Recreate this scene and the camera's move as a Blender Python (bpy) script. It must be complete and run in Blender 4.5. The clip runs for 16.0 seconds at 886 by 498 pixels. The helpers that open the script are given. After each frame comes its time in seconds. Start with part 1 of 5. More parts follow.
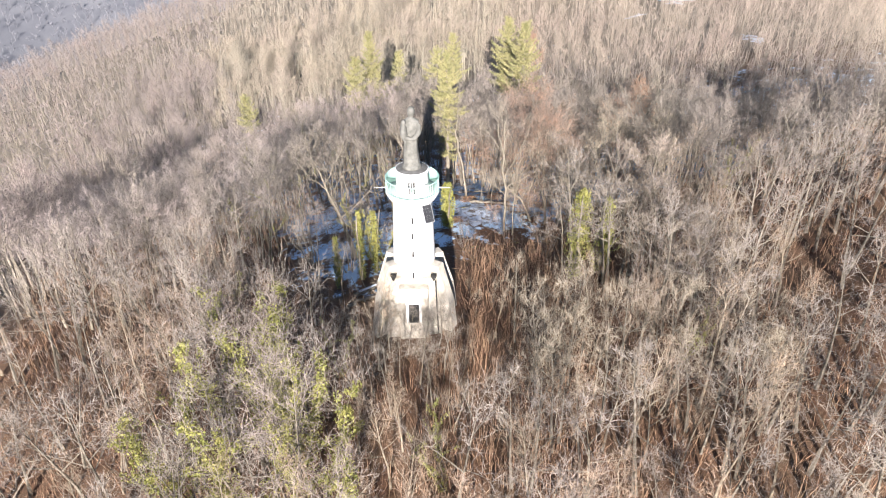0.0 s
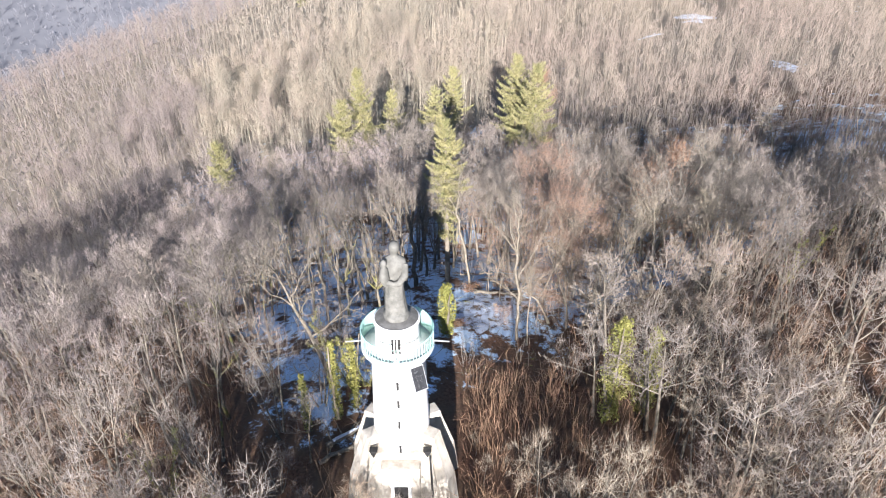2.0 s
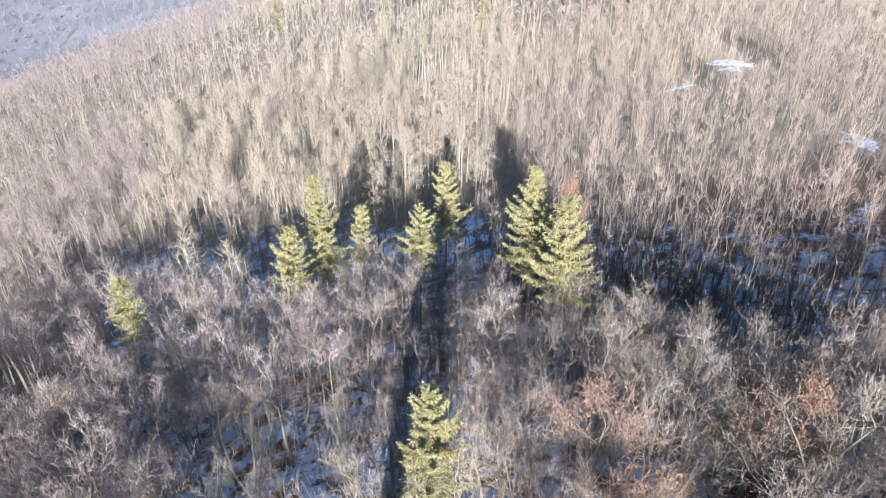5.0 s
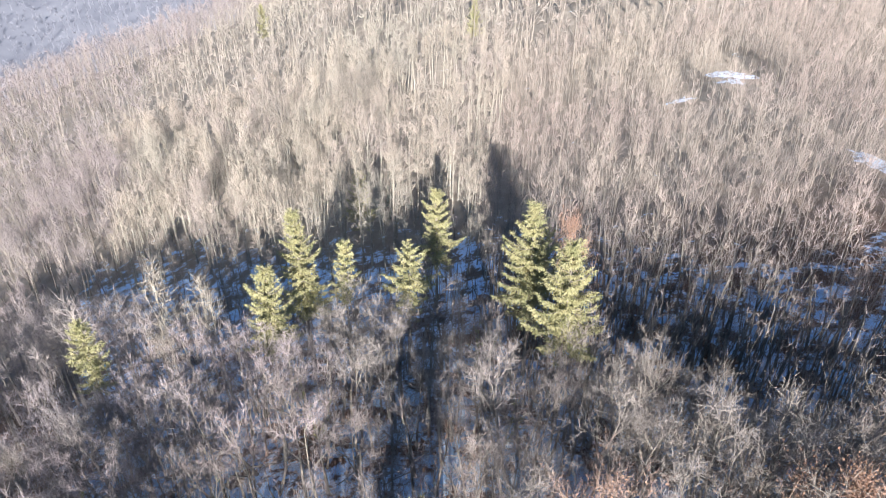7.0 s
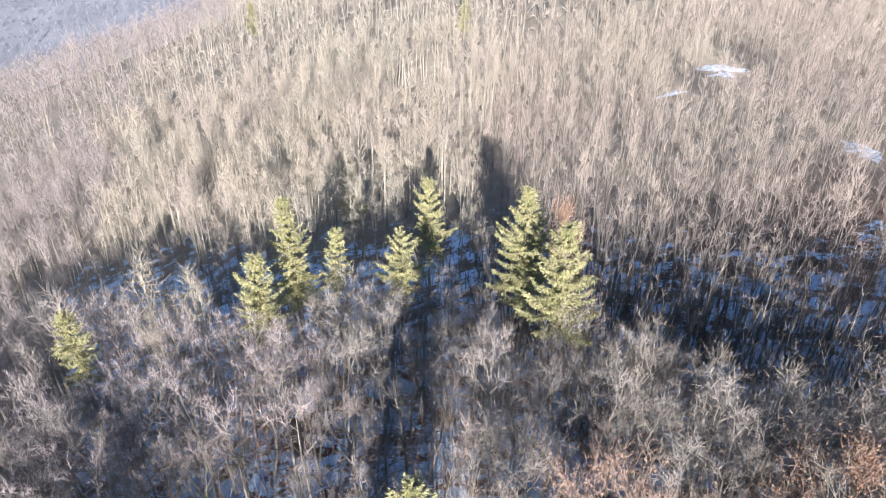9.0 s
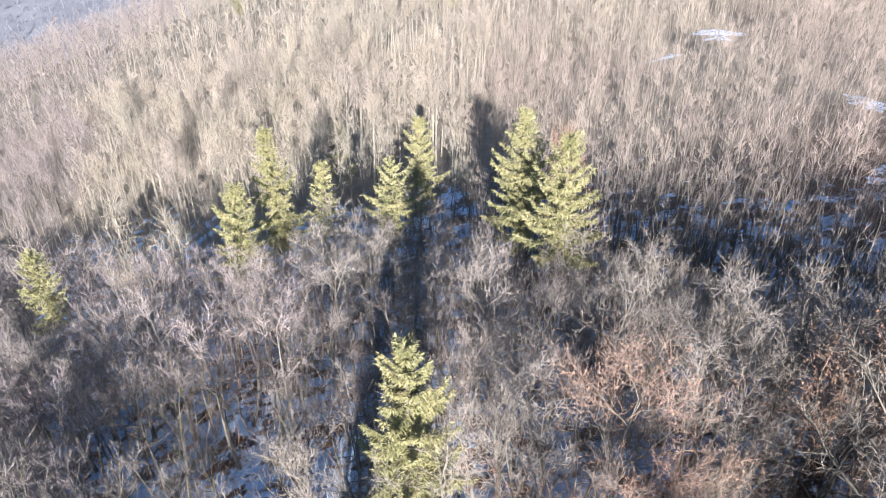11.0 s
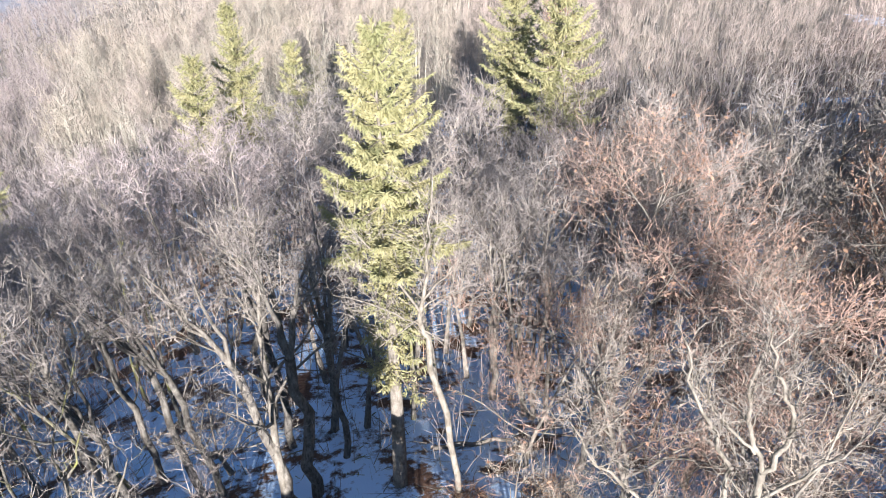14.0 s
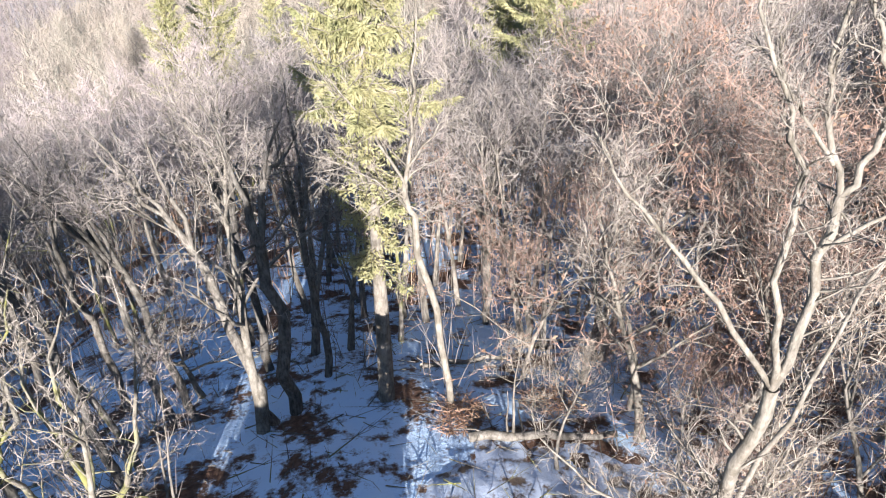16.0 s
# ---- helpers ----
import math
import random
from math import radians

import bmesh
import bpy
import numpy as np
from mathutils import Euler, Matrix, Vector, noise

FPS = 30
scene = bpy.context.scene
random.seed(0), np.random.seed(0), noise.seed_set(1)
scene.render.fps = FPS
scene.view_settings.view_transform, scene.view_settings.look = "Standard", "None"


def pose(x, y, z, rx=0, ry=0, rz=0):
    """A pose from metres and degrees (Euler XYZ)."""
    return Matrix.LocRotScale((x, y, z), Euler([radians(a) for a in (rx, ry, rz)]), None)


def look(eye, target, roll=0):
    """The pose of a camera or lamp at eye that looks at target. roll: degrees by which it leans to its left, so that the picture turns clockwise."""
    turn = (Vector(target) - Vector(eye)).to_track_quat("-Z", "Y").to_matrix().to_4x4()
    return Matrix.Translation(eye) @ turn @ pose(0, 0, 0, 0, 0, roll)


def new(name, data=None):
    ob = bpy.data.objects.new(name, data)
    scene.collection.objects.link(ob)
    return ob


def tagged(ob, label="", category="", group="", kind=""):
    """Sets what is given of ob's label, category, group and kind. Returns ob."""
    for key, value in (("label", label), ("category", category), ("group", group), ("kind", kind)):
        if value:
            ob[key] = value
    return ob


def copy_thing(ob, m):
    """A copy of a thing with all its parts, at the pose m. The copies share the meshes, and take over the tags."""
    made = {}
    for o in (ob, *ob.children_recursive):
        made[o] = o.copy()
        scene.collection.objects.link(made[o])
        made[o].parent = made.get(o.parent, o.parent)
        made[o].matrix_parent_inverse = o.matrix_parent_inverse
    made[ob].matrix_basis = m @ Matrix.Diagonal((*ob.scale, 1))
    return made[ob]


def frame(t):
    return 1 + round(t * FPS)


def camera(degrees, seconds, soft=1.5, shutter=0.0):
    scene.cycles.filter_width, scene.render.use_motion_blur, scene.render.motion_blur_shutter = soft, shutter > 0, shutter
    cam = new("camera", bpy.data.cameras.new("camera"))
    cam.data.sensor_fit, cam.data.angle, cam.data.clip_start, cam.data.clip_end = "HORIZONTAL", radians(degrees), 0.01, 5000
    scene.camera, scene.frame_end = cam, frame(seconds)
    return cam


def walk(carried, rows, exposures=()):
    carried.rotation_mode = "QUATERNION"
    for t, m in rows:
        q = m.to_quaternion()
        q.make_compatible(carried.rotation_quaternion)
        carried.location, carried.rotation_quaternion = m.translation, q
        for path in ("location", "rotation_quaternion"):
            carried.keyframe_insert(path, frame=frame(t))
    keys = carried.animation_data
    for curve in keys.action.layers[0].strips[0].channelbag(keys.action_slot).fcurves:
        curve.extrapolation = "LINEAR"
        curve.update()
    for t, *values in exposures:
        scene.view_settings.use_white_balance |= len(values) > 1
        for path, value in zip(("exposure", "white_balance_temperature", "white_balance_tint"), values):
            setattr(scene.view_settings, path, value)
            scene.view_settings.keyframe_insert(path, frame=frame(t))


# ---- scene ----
# ---------------------------------------------------------------- camera
cam = camera(65.8, 16.0, soft=1.15)
METRES, EYE, TILT, LEAN, TURN = 65.0, 32.5, -32.5, 0.0, 0.0
ROWS = [
    (0.0, 0.0, 0.0, 0.0, 0.0, 0.0, -0.0),
    (0.5, 0.0009, 0.031, 0.0236, 0.03, -0.04, 0.04),
    (1.0, 0.0015, 0.0723, 0.054, 0.04, -0.09, 0.06),
    (1.5, 0.0023, 0.1175, 0.0848, 0.07, -0.11, 0.08),
    (2.0, 0.0033, 0.174, 0.1229, 0.08, -0.05, 0.12),
    (2.5, 0.0048, 0.2299, 0.1603, 0.08, -0.03, 0.17),
    (3.0, 0.0065, 0.29, 0.201, -0.01, 0.02, 0.22),
    (3.5, 0.0068, 0.3436, 0.2376, -0.1, 0.04, 0.25),
    (4.0, 0.0075, 0.4023, 0.2769, -0.22, 0.03, 0.2),
    (4.5, 0.0084, 0.4567, 0.3128, -0.31, 0.08, 0.18),
    (5.0, 0.0099, 0.508, 0.3501, -0.45, 0.13, 0.14),
    (7.5, 0.0107, 0.5809, 0.3961, -1.44, 0.23, 0.33),
    (8.0, 0.0106, 0.5816, 0.3946, -1.61, 0.26, 0.45),
    (10.5, 0.0069, 0.6221, 0.3262, -2.54, 0.45, 0.87),
    (11.0, 0.0077, 0.6367, 0.3034, -2.72, 0.41, 1.07),
    (11.5, 0.0086, 0.6501, 0.2825, -2.9, 0.35, 1.26),
    (12.0, 0.0092, 0.6645, 0.2603, -3.09, 0.3, 1.44),
    (12.5, 0.0098, 0.6762, 0.2414, -3.24, 0.25, 1.58),
    (13.0, 0.01, 0.6879, 0.223, -3.43, 0.22, 1.73),
    (13.5, 0.0101, 0.6983, 0.2075, -3.62, 0.17, 1.85),
    (14.0, 0.0099, 0.7087, 0.1922, -3.83, 0.11, 1.94),
    (14.5, 0.0097, 0.7169, 0.1793, -4.04, 0.02, 2.09),
    (15.0, 0.0101, 0.7244, 0.1663, -4.27, -0.02, 2.21),
    (15.5, 0.0105, 0.7308, 0.1554, -4.48, -0.05, 2.45),
    (16.0, 0.0107, 0.7377, 0.1451, -4.7, -0.09, 2.67),
]
walk(cam, [(t, pose(0, 0, EYE, TILT, LEAN, TURN) @ pose(METRES * x, METRES * y, METRES * z, 90 + pitch, roll, yaw)) for t, x, y, z, yaw, pitch, roll in ROWS],
     exposures=[(0.0, 1.56, 6450, 15), (1.5, 1.58, 6300, 16), (2.5, 1.62, 6050, 15), (4.0, 1.74, 5950, 15), (12.0, 1.74, 5950, 15), (14.0, 1.71, 5900, 15), (16.0, 1.74, 6000, 15)])

# ---------------------------------------------------------------- light
SUN_EL, SUN_AZ = 18.0, 1.3        # low winter sun straight behind the flight
world = bpy.data.worlds.new("world")
scene.world = world
world.use_nodes = True
wn = world.node_tree
sky = wn.nodes.new("ShaderNodeTexSky")
sky.sky_type, sky.sun_disc = "NISHITA", False
sky.sun_elevation, sky.sun_rotation = radians(SUN_EL), radians(180 + SUN_AZ)
sky.air_density, sky.dust_density, sky.ozone_density = 1.2, 0.3, 5.0
bg = wn.nodes["Background"]
bg.inputs["Strength"].default_value = 0.05
wn.links.new(sky.outputs["Color"], bg.inputs["Color"])
sun = new("sun", bpy.data.lights.new("sun", "SUN"))
sun.data.energy, sun.data.angle, sun.data.color = 5.0, radians(0.53), (1.0, 0.965, 0.91)
sun.matrix_world = look((-60 * math.sin(radians(SUN_AZ)), -60 * math.cos(radians(SUN_AZ)), 60 * math.tan(radians(SUN_EL))), (0, 0, 0))


# ---------------------------------------------------------------- materials
def material(name, rough=0.8, metal=0.0):
    m = bpy.data.materials.new(name)
    m.use_nodes = True
    nt = m.node_tree
    b = nt.nodes["Principled BSDF"]
    b.inputs["Roughness"].default_value, b.inputs["Metallic"].default_value = rough, metal
    b.inputs["Specular IOR Level"].default_value = 0.25
    return m, nt, b


def node(nt, kind, **inputs):
    n = nt.nodes.new(kind)
    for k, v in inputs.items():
        n.inputs[k.replace("_", " ")].default_value = v
    return n


def mapped_noise(nt, scale, detail=4.0, rough=0.6, stretch=(1, 1, 1), local=False):
    geo = nt.nodes.new("ShaderNodeTexCoord" if local else "ShaderNodeNewGeometry")
    mp = nt.nodes.new("ShaderNodeMapping")
    mp.inputs["Scale"].default_value = stretch
    nt.links.new(geo.outputs["Object" if local else "Position"], mp.inputs["Vector"])
    n = node(nt, "ShaderNodeTexNoise", Scale=scale, Detail=detail, Roughness=rough)
    nt.links.new(mp.outputs["Vector"], n.inputs["Vector"])
    return n.outputs["Fac"]


def ramp(nt, fac, stops):
    r = nt.nodes.new("ShaderNodeValToRGB")
    e = r.color_ramp.elements
    while len(e) < len(stops):
        e.new(0.5)
    for el, (p, c) in zip(e, stops):
        el.position, el.color = p, (*c, 1) if len(c) == 3 else (c[0], c[0], c[0], 1)
    nt.links.new(fac, r.inputs["Fac"])
    return r.outputs["Color"]


def mix(nt, fac, a, b, mode="MIX"):
    m = nt.nodes.new("ShaderNodeMix")
    m.data_type, m.blend_type = "RGBA", mode
    for s, v in ((m.inputs[0], fac), (m.inputs[6], a), (m.inputs[7], b)):
        if isinstance(v, (int, float)):
            s.default_value = v
        elif isinstance(v, tuple):
            s.default_value = (*v, 1)
        else:
            nt.links.new(v, s)
    return m.outputs[2]


def bump(nt, b, height, strength, distance):
    n = node(nt, "ShaderNodeBump", Strength=strength, Distance=distance)
    nt.links.new(height, n.inputs["Height"])
    nt.links.new(n.outputs["Normal"], b.inputs["Normal"])


def twig_material(name, c1, c2, c3, spread=0.22, each=0.2, patch=0.09):
    """Bare twigs: patches of grey, beige and pinkish brown over tens of metres, and each tree and twig a little its own."""
    m, nt, b = material(name, 0.85)
    big = ramp(nt, mapped_noise(nt, patch, 3.0), [(0.36, c1), (0.5, c2), (0.64, c3)])
    info = nt.nodes.new("ShaderNodeObjectInfo")
    geo = nt.nodes.new("ShaderNodeNewGeometry")
    v1 = ramp(nt, info.outputs["Random"], [(0.0, (1 - spread, 1 - spread, 1 - spread)), (1.0, (1 + spread, 1 + spread * 0.9, 1 + spread * 0.8))])
    v2 = ramp(nt, geo.outputs["Random Per Island"], [(0.0, (1 - each, 1 - each * 1.05, 1 - each * 1.1)), (1.0, (1 + each * 0.85, 1 + each * 0.8, 1 + each * 0.75))])
    c = mix(nt, 1.0, mix(nt, 1.0, big, v1, "MULTIPLY"), v2, "MULTIPLY")
    nt.links.new(c, b.inputs["Base Color"])
    return m


def bark_material(name, c1, c2, moss=0.0):
    """Bark with fine furrows along the stem, lichen blotches and a little moss."""
    m, nt, b = material(name, 0.9)
    f = mapped_noise(nt, 16.0, 6.0, 0.7, (1, 1, 0.22))
    c = ramp(nt, f, [(0.32, c1), (0.62, c2)])
    blotch = ramp(nt, mapped_noise(nt, 3.2, 5.0, 0.7), [(0.38, (0.62, 0.6, 0.56)), (0.55, (1.0, 1.0, 1.0)), (0.72, (1.22, 1.22, 1.18))])
    c = mix(nt, 1.0, c, blotch, "MULTIPLY")
    info = nt.nodes.new("ShaderNodeObjectInfo")
    c = mix(nt, 1.0, c, ramp(nt, info.outputs["Random"], [(0, (0.75, 0.75, 0.75)), (1, (1.2, 1.18, 1.15))]), "MULTIPLY")
    if moss:
        g = ramp(nt, mapped_noise(nt, 0.9, 3.0), [(0.55 - moss * 0.3, (0,)), (0.66 - moss * 0.2, (1,))])
        c = mix(nt, g, c, (0.2, 0.19, 0.06))
    nt.links.new(c, b.inputs["Base Color"])
    bump(nt, b, f, 0.9, 0.02)
    return m


TWIG = twig_material("bare_twigs", (0.305, 0.265, 0.22), (0.28, 0.245, 0.216), (0.31, 0.256, 0.22))
TWIG_MID = twig_material("slope_twigs", (0.31, 0.276, 0.218), (0.345, 0.292, 0.222), (0.325, 0.27, 0.225), 0.1, 0.22, 0.05)
TWIG_YOUNG = twig_material("young_wood_twigs", (0.37, 0.315, 0.242), (0.355, 0.293, 0.24), (0.355, 0.28, 0.236), 0.1, 0.24, 0.04)
# Dimness of flank, hollow, shaded poles and ridge is put into this darker twig colour.
TWIG_DIM = twig_material("flank_twigs", (0.238, 0.206, 0.18), (0.225, 0.192, 0.178), (0.243, 0.196, 0.178), 0.1, 0.2)
# Mauve-grey twigs darkened to carry the shade beside the ride.
TWIG_SHADE = twig_material("mauve_grey_twigs", (0.245, 0.214, 0.182), (0.228, 0.198, 0.176), (0.25, 0.208, 0.182))
TWIG_HILL = twig_material("hillside_twigs", (0.30, 0.259, 0.236), (0.282, 0.242, 0.228), (0.305, 0.253, 0.233))
TWIG_BROWN = twig_material("brown_twigs", (0.345, 0.266, 0.192), (0.325, 0.254, 0.19), (0.35, 0.258, 0.19), 0.25)
TWIG_TAN = twig_material("tan_twigs", (0.40, 0.338, 0.248), (0.38, 0.322, 0.246), (0.40, 0.32, 0.244), 0.2)
TWIG_FAR = twig_material("distant_twigs", (0.29, 0.262, 0.20), (0.28, 0.245, 0.20), (0.295, 0.245, 0.20), 0.1, 0.16, 0.03)
# Haze put into the colour: valley twigs tinted bluish grey.
TWIG_HAZED = twig_material("valley_twigs", (0.20, 0.20, 0.215), (0.18, 0.18, 0.20), (0.21, 0.206, 0.215), 0.1)
TWIG_PALE = twig_material("pale_twigs", (0.31, 0.268, 0.215), (0.29, 0.25, 0.205), (0.31, 0.26, 0.21), 0.15)
TWIG_RUST = twig_material("reddish_twigs", (0.345, 0.232, 0.172), (0.33, 0.228, 0.174), (0.355, 0.228, 0.165), 0.1)
BARK = bark_material("grey_bark", (0.10, 0.087, 0.068), (0.31, 0.272, 0.22))
BARK_TALL = bark_material("tall_pale_bark", (0.25, 0.225, 0.17), (0.46, 0.42, 0.34))
BARK_TAN = bark_material("tan_bark", (0.19, 0.155, 0.112), (0.38, 0.325, 0.25))
BARK_SLOPE = bark_material("slope_bark", (0.19, 0.163, 0.132), (0.32, 0.28, 0.232))
BARK_PALE = bark_material("pale_bark", (0.13, 0.115, 0.09), (0.285, 0.25, 0.20))
BARK_SLIM = bark_material("dark_slim_bark", (0.075, 0.066, 0.055), (0.24, 0.215, 0.18), 0.1)
# Bark colour darkened to carry the shade on leaners, poles and scrub.
BARK_SHADE = bark_material("shaded_side_bark", (0.065, 0.056, 0.046), (0.22, 0.195, 0.16))
BARK_MOSSY = bark_material("mossy_bark", (0.115, 0.10, 0.074), (0.27, 0.24, 0.19), 0.16)
BARK_SPRUCE = bark_material("spruce_bark", (0.15, 0.125, 0.095), (0.31, 0.27, 0.215))


def leaf_material(name, a, c, thin=0.3):
    m, nt, b = material(name, 0.6)
    geo = nt.nodes.new("ShaderNodeNewGeometry")
    col = ramp(nt, geo.outputs["Random Per Island"], [(0, a), (1, c)])
    col = mix(nt, 1.0, col, ramp(nt, mapped_noise(nt, 1.2, 2.0), [(0.3, (0.75, 0.8, 0.7)), (0.7, (1.2, 1.15, 1.1))]), "MULTIPLY")
    nt.links.new(col, b.inputs["Base Color"])
    through_leaf = nt.nodes.new("ShaderNodeBsdfTranslucent")
    nt.links.new(col, through_leaf.inputs["Color"])
    both = node(nt, "ShaderNodeMixShader", Fac=thin)
    nt.links.new(b.outputs["BSDF"], both.inputs[1])
    nt.links.new(through_leaf.outputs["BSDF"], both.inputs[2])
    nt.links.new(both.outputs["Shader"], nt.nodes["Material Output"].inputs["Surface"])
    return m


NEEDLES = leaf_material("spruce_needles", (0.31, 0.286, 0.138), (0.395, 0.365, 0.20), 0.28)
IVY = leaf_material("ivy_leaves", (0.24, 0.235, 0.07), (0.42, 0.40, 0.14))
RUST_LEAF = leaf_material("dry_leaves", (0.27, 0.155, 0.105), (0.42, 0.27, 0.185))
BRUSH = leaf_material("dry_undergrowth", (0.20, 0.115, 0.078), (0.38, 0.245, 0.165), 0.0)


def ground_material():
    """Leaf litter on the sunny side of the hill; thin snow with litter showing through behind its crest; far valley
    ground tinted for haze.
    """
    m, nt, b = material("leaf_litter_and_snow", 0.9)
    fine = mapped_noise(nt, 6.0, 6.0, 0.7)
    litter = ramp(nt, fine, [(0.3, (0.045, 0.024, 0.016)), (0.5, (0.14, 0.074, 0.045)), (0.72, (0.26, 0.148, 0.092))])
    mid = mapped_noise(nt, 0.45, 5.0, 0.65)
    litter = mix(nt, ramp(nt, mid, [(0.35, (0,)), (0.7, (1,))]), litter, (0.15, 0.10, 0.062))
    geo = nt.nodes.new("ShaderNodeNewGeometry")
    sep = nt.nodes.new("ShaderNodeSeparateXYZ")
    nt.links.new(geo.outputs["Position"], sep.inputs["Vector"])
    lee = nt.nodes.new("ShaderNodeMapRange")
    for k, v in (("From Min", 36.0), ("From Max", 49.0), ("To Min", -0.4), ("To Max", 0.17)):
        lee.inputs[k].default_value = v
    slant = nt.nodes.new("ShaderNodeMath")      # the snow line runs aslant over the crest
    slant.operation = "MULTIPLY_ADD"
    slant.inputs[1].default_value = -0.6
    nt.links.new(sep.outputs["X"], slant.inputs[0])
    nt.links.new(sep.outputs["Y"], slant.inputs[2])
    lee_clamp = nt.nodes.new("ShaderNodeMath")
    lee_clamp.operation = "MINIMUM"
    nt.links.new(slant.outputs[0], lee_clamp.inputs[0])
    ahead = nt.nodes.new("ShaderNodeMath")
    ahead.operation = "ADD"
    ahead.inputs[1].default_value = 6.0
    nt.links.new(sep.outputs["Y"], ahead.inputs[0])
    nt.links.new(ahead.outputs[0], lee_clamp.inputs[1])
    nt.links.new(lee_clamp.outputs[0], lee.inputs["Value"])
    far = nt.nodes.new("ShaderNodeMapRange")
    for k, v in (("From Min", 131.0), ("From Max", 150.0), ("To Min", 0.0), ("To Max", -0.24)):
        far.inputs[k].default_value = v
    swing = nt.nodes.new("ShaderNodeValToRGB")  # the snow reaches further on the shaded side, less far on the sunny side
    swing.color_ramp.elements[0].position, swing.color_ramp.elements[1].position = 0.3, 0.56
    swing.color_ramp.elements[0].color, swing.color_ramp.elements[1].color = (0, 0, 0, 1), (0.3, 0.3, 0.3, 1)
    edge = swing.color_ramp.elements.new(0.68)
    edge.color = (0.51, 0.51, 0.51, 1)
    along_x = nt.nodes.new("ShaderNodeMapRange")
    along_x.inputs["From Min"].default_value, along_x.inputs["From Max"].default_value = -100.0, 100.0
    nt.links.new(sep.outputs["X"], along_x.inputs["Value"])
    nt.links.new(along_x.outputs["Result"], swing.inputs["Fac"])
    reach = nt.nodes.new("ShaderNodeMath")
    reach.operation = "MULTIPLY_ADD"
    reach.inputs[1].default_value = 80.0
    nt.links.new(swing.outputs["Color"], reach.inputs[0])
    nt.links.new(sep.outputs["Y"], reach.inputs[2])
    nt.links.new(reach.outputs[0], far.inputs["Value"])
    total = mid
    under = nt.nodes.new("ShaderNodeMapRange")
    for k, v in (("From Min", 64.0), ("From Max", 92.0), ("To Min", 0.0), ("To Max", -0.03)):
        under.inputs[k].default_value = v
    nt.links.new(sep.outputs["Y"], under.inputs["Value"])
    flank = nt.nodes.new("ShaderNodeMapRange")
    for k, v in (("From Min", 8.0), ("From Max", 14.5), ("To Min", -0.3), ("To Max", 0.0)):
        flank.inputs[k].default_value = v
    aslant = nt.nodes.new("ShaderNodeMath")
    aslant.operation = "MULTIPLY_ADD"
    aslant.inputs[1].default_value = 0.5
    nt.links.new(sep.outputs["Y"], aslant.inputs[0])
    nt.links.new(sep.outputs["X"], aslant.inputs[2])
    nt.links.new(aslant.outputs[0], flank.inputs["Value"])
    for extra in (lee.outputs["Result"], far.outputs["Result"], under.outputs["Result"], flank.outputs["Result"]):
        a = nt.nodes.new("ShaderNodeMath")
        nt.links.new(total, a.inputs[0])
        nt.links.new(extra, a.inputs[1])
        total = a.outputs[0]
    a = nt.nodes.new("ShaderNodeMath")
    a.operation = "MULTIPLY_ADD"
    a.inputs[1].default_value = 0.5
    nt.links.new(mapped_noise(nt, 2.2, 5.0, 0.75), a.inputs[0])
    nt.links.new(total, a.inputs[2])
    cover = ramp(nt, a.outputs[0], [(0.85, (0,)), (0.93, (1,))])
    # Dry grass on the far slope; colour lightened further to lift shaded gaps.
    grass = nt.nodes.new("ShaderNodeMapRange")
    for k, v in (("From Min", 100.0), ("From Max", 124.0), ("To Min", 0.0), ("To Max", 0.9)):
        grass.inputs[k].default_value = v
    nt.links.new(sep.outputs["Y"], grass.inputs["Value"])
    litter = mix(nt, grass.outputs["Result"], litter, ramp(nt, mid, [(0.3, (0.26, 0.212, 0.155)), (0.7, (0.40, 0.345, 0.26))]))
    # Snow base tinted extra blue, standing in for skylit shade.
    col = mix(nt, cover, litter, (0.66, 0.82, 0.98))
    # Haze painted in: the far ground fades to a bluish-grey colour.
    haze_mask = nt.nodes.new("ShaderNodeMapRange")
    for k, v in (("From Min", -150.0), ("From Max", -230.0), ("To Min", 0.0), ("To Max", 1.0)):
        haze_mask.inputs[k].default_value = v
    nt.links.new(sep.outputs["X"], haze_mask.inputs["Value"])
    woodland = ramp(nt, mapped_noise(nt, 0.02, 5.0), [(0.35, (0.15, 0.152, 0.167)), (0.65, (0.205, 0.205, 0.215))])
    nt.links.new(mix(nt, haze_mask.outputs["Result"], col, woodland), b.inputs["Base Color"])
    bump(nt, b, fine, 0.7, 0.08)
    return m


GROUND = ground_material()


def plain(name, c1, c2, scale, rough, stretch=(1, 1, 1), metal=0.0, relief=0.2):
    m, nt, b = material(name, rough, metal)
    f = mapped_noise(nt, scale, 6.0, 0.65, stretch)
    nt.links.new(ramp(nt, f, [(0.35, c1), (0.65, c2)]), b.inputs["Base Color"])
    bump(nt, b, f, relief, 0.02)
    return m


WHITE = plain("white_render", (0.76, 0.75, 0.71), (0.84, 0.83, 0.80), 1.4, 0.8, (1, 1, 0.3))
STONE = plain("weathered_stone", (0.35, 0.31, 0.25), (0.56, 0.51, 0.43), 1.8, 0.9, (1, 1, 0.5), relief=0.5)
MINT = plain("mint_green_paint", (0.33, 0.55, 0.47), (0.43, 0.62, 0.55), 3.0, 0.5)
FLOOR_GREY = plain("grey_concrete", (0.12, 0.115, 0.105), (0.20, 0.195, 0.18), 2.2, 0.9)
STATUE = plain("grey_statue_stone", (0.10, 0.098, 0.086), (0.185, 0.18, 0.16), 3.0, 0.85, relief=0.4)
